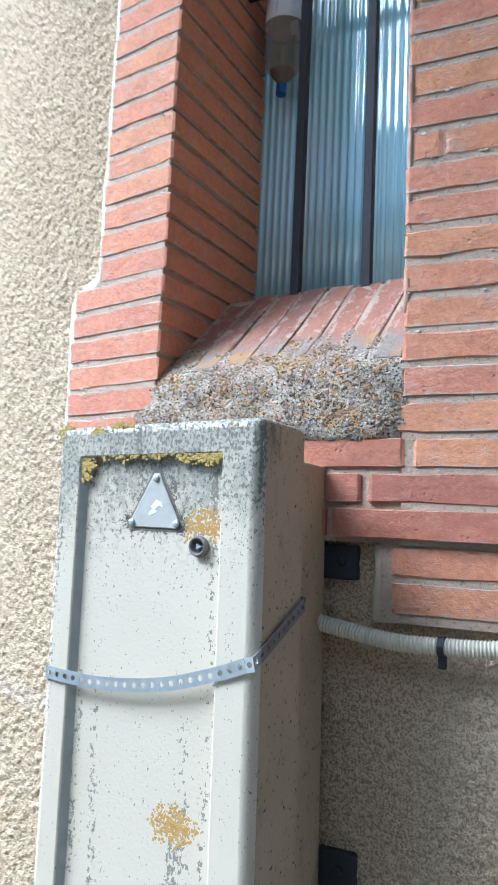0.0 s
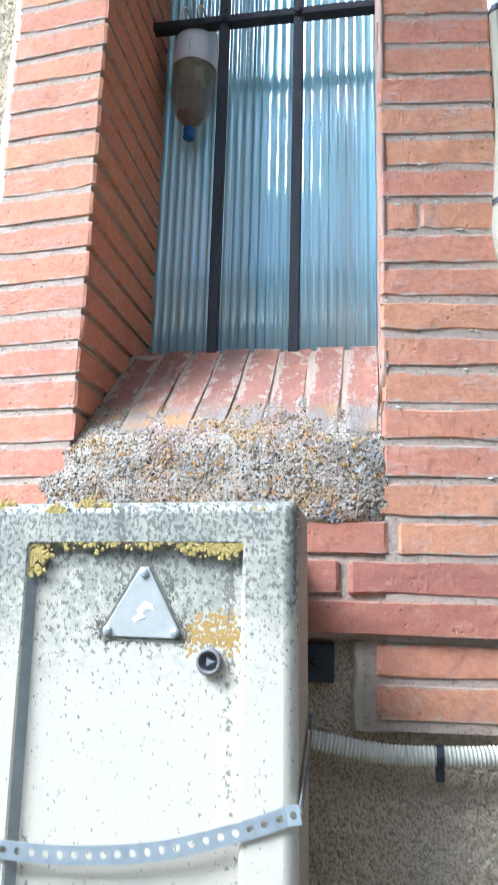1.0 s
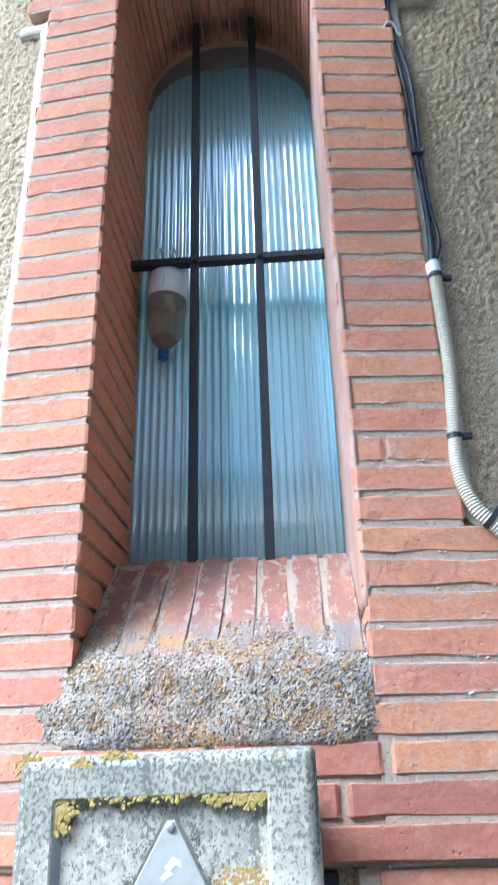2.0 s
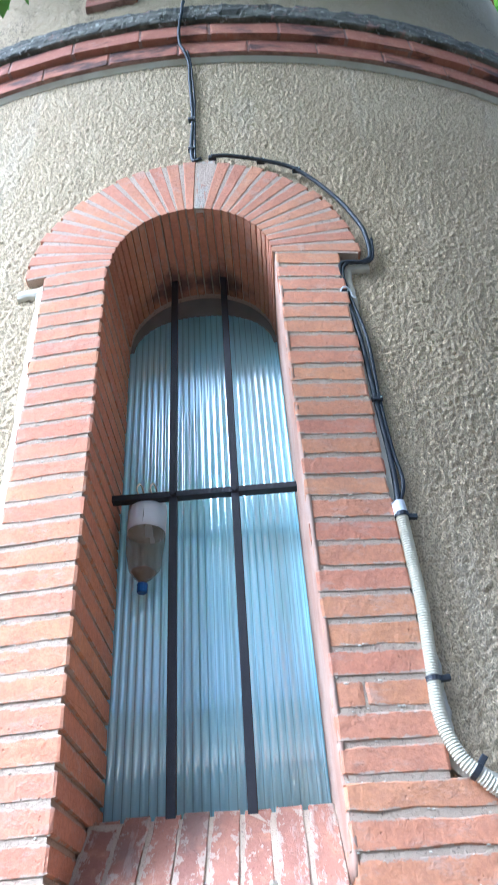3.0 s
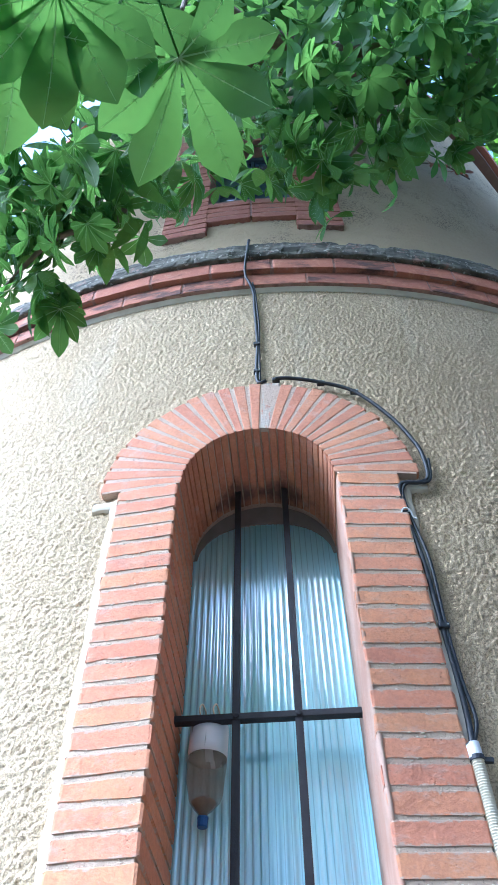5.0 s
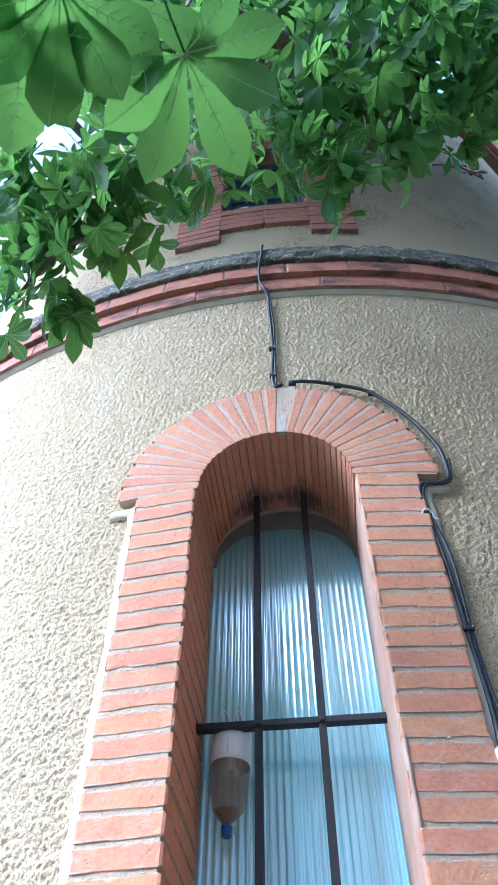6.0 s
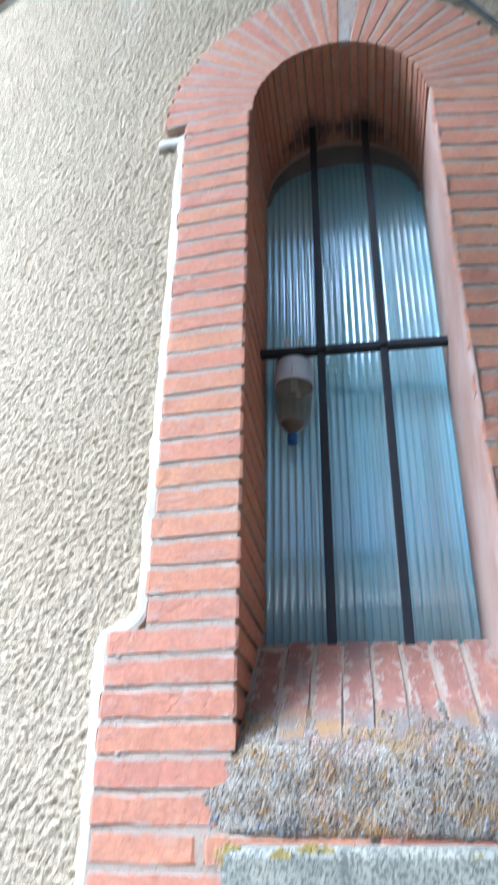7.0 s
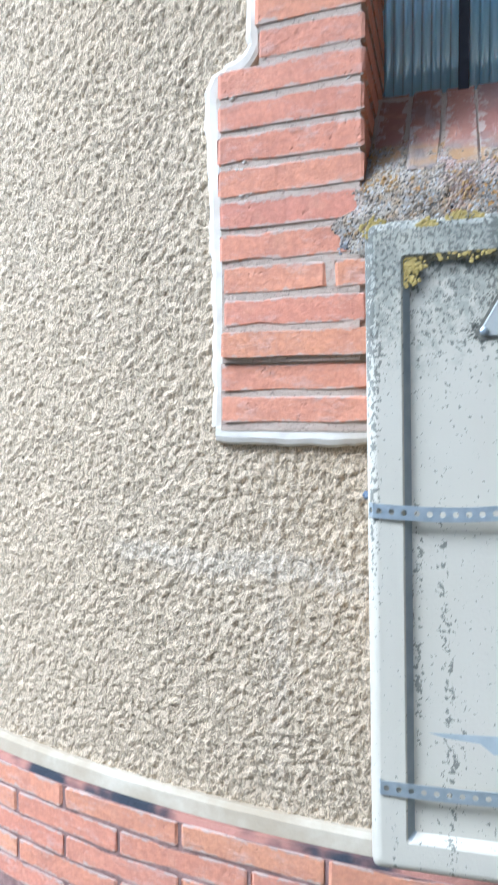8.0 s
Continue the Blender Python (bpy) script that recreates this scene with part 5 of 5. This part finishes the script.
limb([(-2.9, -3.4, -0.1), (-2.85, -3.35, 1.6), (-2.95, -3.3, 3.4), (-2.8, -3.2, 5.2), (-2.7, -3.2, 7.4)], 0.24, 0.10, "trunk")
limb([(-2.9, -3.3, 3.3), (-2.2, -2.8, 4.2), (-1.3, -2.3, 4.65), (-0.4, -1.75, 4.62), (0.14, -1.34, 4.55), (0.75, -1.20, 4.75), (1.4, -1.0, 5.0)], 0.085, 0.012)
limb([(-1.3, -2.3, 4.65), (-0.9, -1.7, 4.35), (-0.33, -1.05, 3.98), (-0.54, -0.97, 3.84), (-0.72, -0.85, 3.72)], 0.03, 0.005, "twig")
limb([(0.14, -1.34, 4.55), (0.05, -1.22, 4.5), (0.0, -1.12, 4.52), (0.08, -1.05, 4.42)], 0.016, 0.005, "twig")
limb([(-0.4, -1.75, 4.62), (-0.05, -1.62, 4.0), (-0.03, -1.58, 3.4)], 0.012, 0.004, "twig")
limb([(0.75, -1.20, 4.75), (0.55, -1.1, 4.45), (0.35, -0.98, 4.2)], 0.012, 0.004, "twig")
limb([(-2.8, -3.2, 5.2), (-1.4, -2.2, 6.2), (0.6, -1.8, 6.6), (1.8, -1.4, 6.5)], 0.07, 0.015)

LEAVES = []
q = random.Random(5)
for v in range(7):
    bm = bmesh.new()
    palmate(bm, Vector((0, 0, 0)), Vector((0, 1, 0)), Vector((0, 0, 1)), 0.19, q, True, (0.0, 0.0, 0.5, 0.0, 0.7, 0.35, 0.9)[v])
    LEAVES.append(finish(bm, [M_LEAF, M_VEIN], "leaf", True))


def hang(at, axis, normal, scale, variant=None):
    axis, normal = Vector(axis).normalized(), Vector(normal)
    normal = (normal - axis * normal.dot(axis)).normalized()
    m = Matrix((axis.cross(normal), axis, normal)).transposed().to_4x4()
    ob = new("leaf", LEAVES[q.randrange(7) if variant is None else variant])
    ob.parent = tree
    ob.matrix_basis = Matrix.Translation(Vector(at) - T) @ m @ Matrix.Scale(scale, 4)


# three large leaves close overhead, then clusters on the twigs: centre, spread, count
hang((-0.03, -1.53, 3.22), (0.25, 0.75, -0.25), (0.1, 0.3, 0.9), 1.2, 0)
hang((-0.20, -1.66, 3.12), (-0.1, 0.8, -0.3), (-0.1, 0.4, 0.9), 1.15, 1)
hang((-0.27, -1.62, 3.10), (-0.5, 0.6, -0.25), (-0.2, 0.4, 0.9), 1.1, 3)
hang((-0.13, -1.62, 3.30), (0.5, 0.35, -0.2), (0.2, 0.4, 0.9), 1.0, 0)
CLUSTERS = [(0.33, -0.88, 4.33, 0.05, 4), (0.17, -0.91, 4.37, 0.05, 3), (0.08, -1.00, 4.48, 0.06, 4), (-0.07, -0.93, 4.37, 0.05, 3), (-0.23, -0.90, 4.23, 0.05, 3), (0.27, -0.98, 4.57, 0.06, 4), (0.50, -0.97, 4.25, 0.03, 2), (-0.60, -1.07, 3.88, 0.06, 4),
            (-0.52, -1.10, 4.00, 0.06, 4), (-0.41, -1.08, 4.13, 0.06, 4), (-0.34, -0.93, 4.23, 0.05, 3), (-0.59, -0.94, 3.95, 0.05, 3), (-0.46, -0.89, 4.07, 0.05, 3), (-0.69, -0.91, 3.90, 0.05, 3), (-0.10, -1.08, 4.59, 0.06, 4), (0.05, -1.11, 4.71, 0.06, 4), (0.20, -1.06, 4.70, 0.06, 4), (0.40, -1.06, 4.58, 0.06, 4), (0.81, -0.98, 4.29, 0.04, 2),
            (-0.49, -1.26, 3.62, 0.13, 7), (-0.51, -0.99, 3.86, 0.10, 6), (-0.66, -0.88, 3.76, 0.09, 6), (-0.63, -0.76, 3.80, 0.05, 3), (-0.42, -0.96, 3.97, 0.08, 5), (-0.58, -1.13, 3.58, 0.12, 6),
            (-0.40, -1.13, 3.95, 0.12, 7), (-0.25, -1.23, 3.92, 0.12, 7), (-0.20, -1.06, 4.15, 0.10, 7), (0.10, -1.16, 4.32, 0.10, 8), (0.17, -1.06, 4.18, 0.04, 3), (0.33, -1.0, 4.07, 0.04, 3),
            (0.42, -1.04, 4.46, 0.12, 8), (0.51, -1.08, 4.18, 0.06, 4), (0.65, -1.06, 4.46, 0.11, 7), (0.25, -1.37, 3.98, 0.11, 6), (0.41, -1.23, 4.32, 0.13, 8), (0.57, -1.30, 4.32, 0.13, 8),
            (0.02, -1.16, 4.90, 0.14, 10), (0.73, -1.15, 4.66, 0.14, 8), (0.94, -1.05, 4.80, 0.13, 8), (0.78, -1.31, 4.48, 0.14, 8), (-0.12, -1.10, 4.66, 0.10, 9), (-0.22, -1.44, 3.76, 0.12, 6), (0.05, -1.42, 4.38, 0.14, 9),
            (-0.75, -1.15, 4.0, 0.14, 8), (-0.85, -0.95, 4.2, 0.14, 8), (0.25, -1.1, 4.9, 0.16, 9),
            (0.80, -1.24, 4.66, 0.10, 7), (0.90, -1.08, 4.62, 0.09, 7), (1.00, -1.02, 4.96, 0.12, 8), (0.62, -1.34, 4.70, 0.10, 7), (0.53, -1.16, 4.69, 0.09, 7), (0.60, -1.00, 4.60, 0.06, 4), (0.95, -0.90, 4.75, 0.07, 4), (0.40, -1.15, 4.72, 0.10, 7)]
hung, loose = 0, []
for cx, cy, cz, s, count in CLUSTERS:
    for _ in range(count * 2):
        at = (cx + q.gauss(0, s), cy - 0.01 + q.gauss(0, s * 0.8), cz + q.gauss(0, s) + 0.04)
        az = q.uniform(0, 2 * math.pi)
        axis = (math.cos(az), math.sin(az) + 0.3, q.uniform(-2.2, -0.2))
        tilt, size = (q.uniform(-0.9, 0.9), q.uniform(-0.9, 0.9), 1.0), q.uniform(0.36, 0.66)
        hung += 1
        if hung <= 290:
            hang(at, axis, tilt, size)
        else:
            loose.append((at, axis, tilt, size))

# the crown above and behind, past counting
bm = bmesh.new()
for at, axis, tilt, size in loose:
    palmate(bm, Vector(at) - T, Vector(axis), Vector(tilt), 0.19 * size, q, False, 0.3)
for _ in range(1150):
    x, y, z = q.uniform(-3.6, 2.6), q.uniform(-4.2, -1.0), q.uniform(4.6, 7.6)
    front = -1.15 - 0.10 * (z - 4.6) - 0.1 * noise.noise((x * 1.5, z * 1.5, 0))
    if y > front + 0.30 * (z - 4.6) or (x < -0.9 and y > -1.5) or noise.noise((x * 0.9, y * 0.9, z * 0.9)) < -0.12:
        continue
    if y < -1.7 and z < 3.3 + (0.46 - y) * 0.95:
        continue
    az = q.uniform(0, 2 * math.pi)
    palmate(bm, Vector((x, y, z)) - T, Vector((math.cos(az), math.sin(az), q.uniform(-1.0, 0.1))), Vector((q.uniform(-0.5, 0.5), q.uniform(-0.5, 0.5), 1.0)), q.uniform(0.14, 0.21), q)
for _ in range(4300):
    x, y, z = q.uniform(-3.4, 3.0), q.uniform(-3.4, -0.5), q.uniform(8.0, 13.6)
    if noise.noise((x * 0.9, y * 0.9, z * 0.9)) < -0.28:
        continue
    az = q.uniform(0, 2 * math.pi)
    palmate(bm, Vector((x, y, z)) - T, Vector((math.cos(az), math.sin(az), q.uniform(-1.0, 0.1))), Vector((q.uniform(-0.5, 0.5), q.uniform(-0.5, 0.5), 1.0)), q.uniform(0.20, 0.28), q)
crown = part("crown", bm, M_LEAF, tree, "dense dark green foliage", smooth=True)
crown["kind"] = "stuff"

# sunlit trees beyond the tower
far = thing("far_tree", Matrix.Translation((7.3, 4.4, 0)), "tall sunlit tree with yellow-green leaves beyond the tower", "tree")
part("trunk", tube(bmesh.new(), smooth_path([(0, 0, -0.1), (0.1, 0, 4), (-0.1, 0.2, 9), (0.1, 0, 18)], 0.5), lambda i, n: 0.35 - 0.28 * i / n, 10), M_BARK, far)
for b in range(6):
    a = b * 1.1
    part("branch", tube(bmesh.new(), smooth_path([(0, 0, 5 + b * 1.3), (math.cos(a) * 1.4, math.sin(a) * 1.4, 6.6 + b * 1.4), (math.cos(a) * 3, math.sin(a) * 3, 7.4 + b * 1.6)], 0.4), lambda i, n: 0.10 - 0.08 * i / n, 6), M_BARK, far)
bm = bmesh.new()
for _ in range(11000):
    v = Vector((q.gauss(0, 1), q.gauss(0, 1), q.gauss(0, 1))).normalized() * (q.random() ** 0.4)
    p = Vector((v.x * 4.1, v.y * 4.1, 16.0 + v.z * 7.5))
    if noise.noise(p * 0.6) < -0.2:
        continue
    az = q.uniform(0, 2 * math.pi)
    w = Vector((math.cos(az), math.sin(az), q.uniform(-0.9, 0.3))).normalized()
    leaflet(bm, p, w, w.orthogonal().normalized(), q.uniform(0.22, 0.36), q.uniform(0.12, 0.2), 0.2, 0.06)
crown2 = part("crown", bm, M_LEAF_FAR, far, "bright yellow-green foliage", smooth=True)
crown2["kind"] = "stuff"

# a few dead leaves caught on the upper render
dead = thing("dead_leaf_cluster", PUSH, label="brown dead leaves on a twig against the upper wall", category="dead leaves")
for i in range(4):
    bm = bmesh.new()
    palmate(bm, on_tower(1.50 + 0.09 * i, 7.86 + 0.05 * (i % 2), 0.05), Vector((0.6, -0.2, -0.6 + 0.4 * i)), Vector((0.2, -1, 0.3)), 0.11, q)
    part("dead_leaf", bm, M_LEAF_DEAD, dead)
part("twig", tube(bmesh.new(), smooth_path([on_tower(1.40, 7.95, 0.0), on_tower(1.6, 7.92, 0.05), on_tower(1.84, 7.95, 0.02)], 0.05), 0.006, 6), M_BARK, dead)
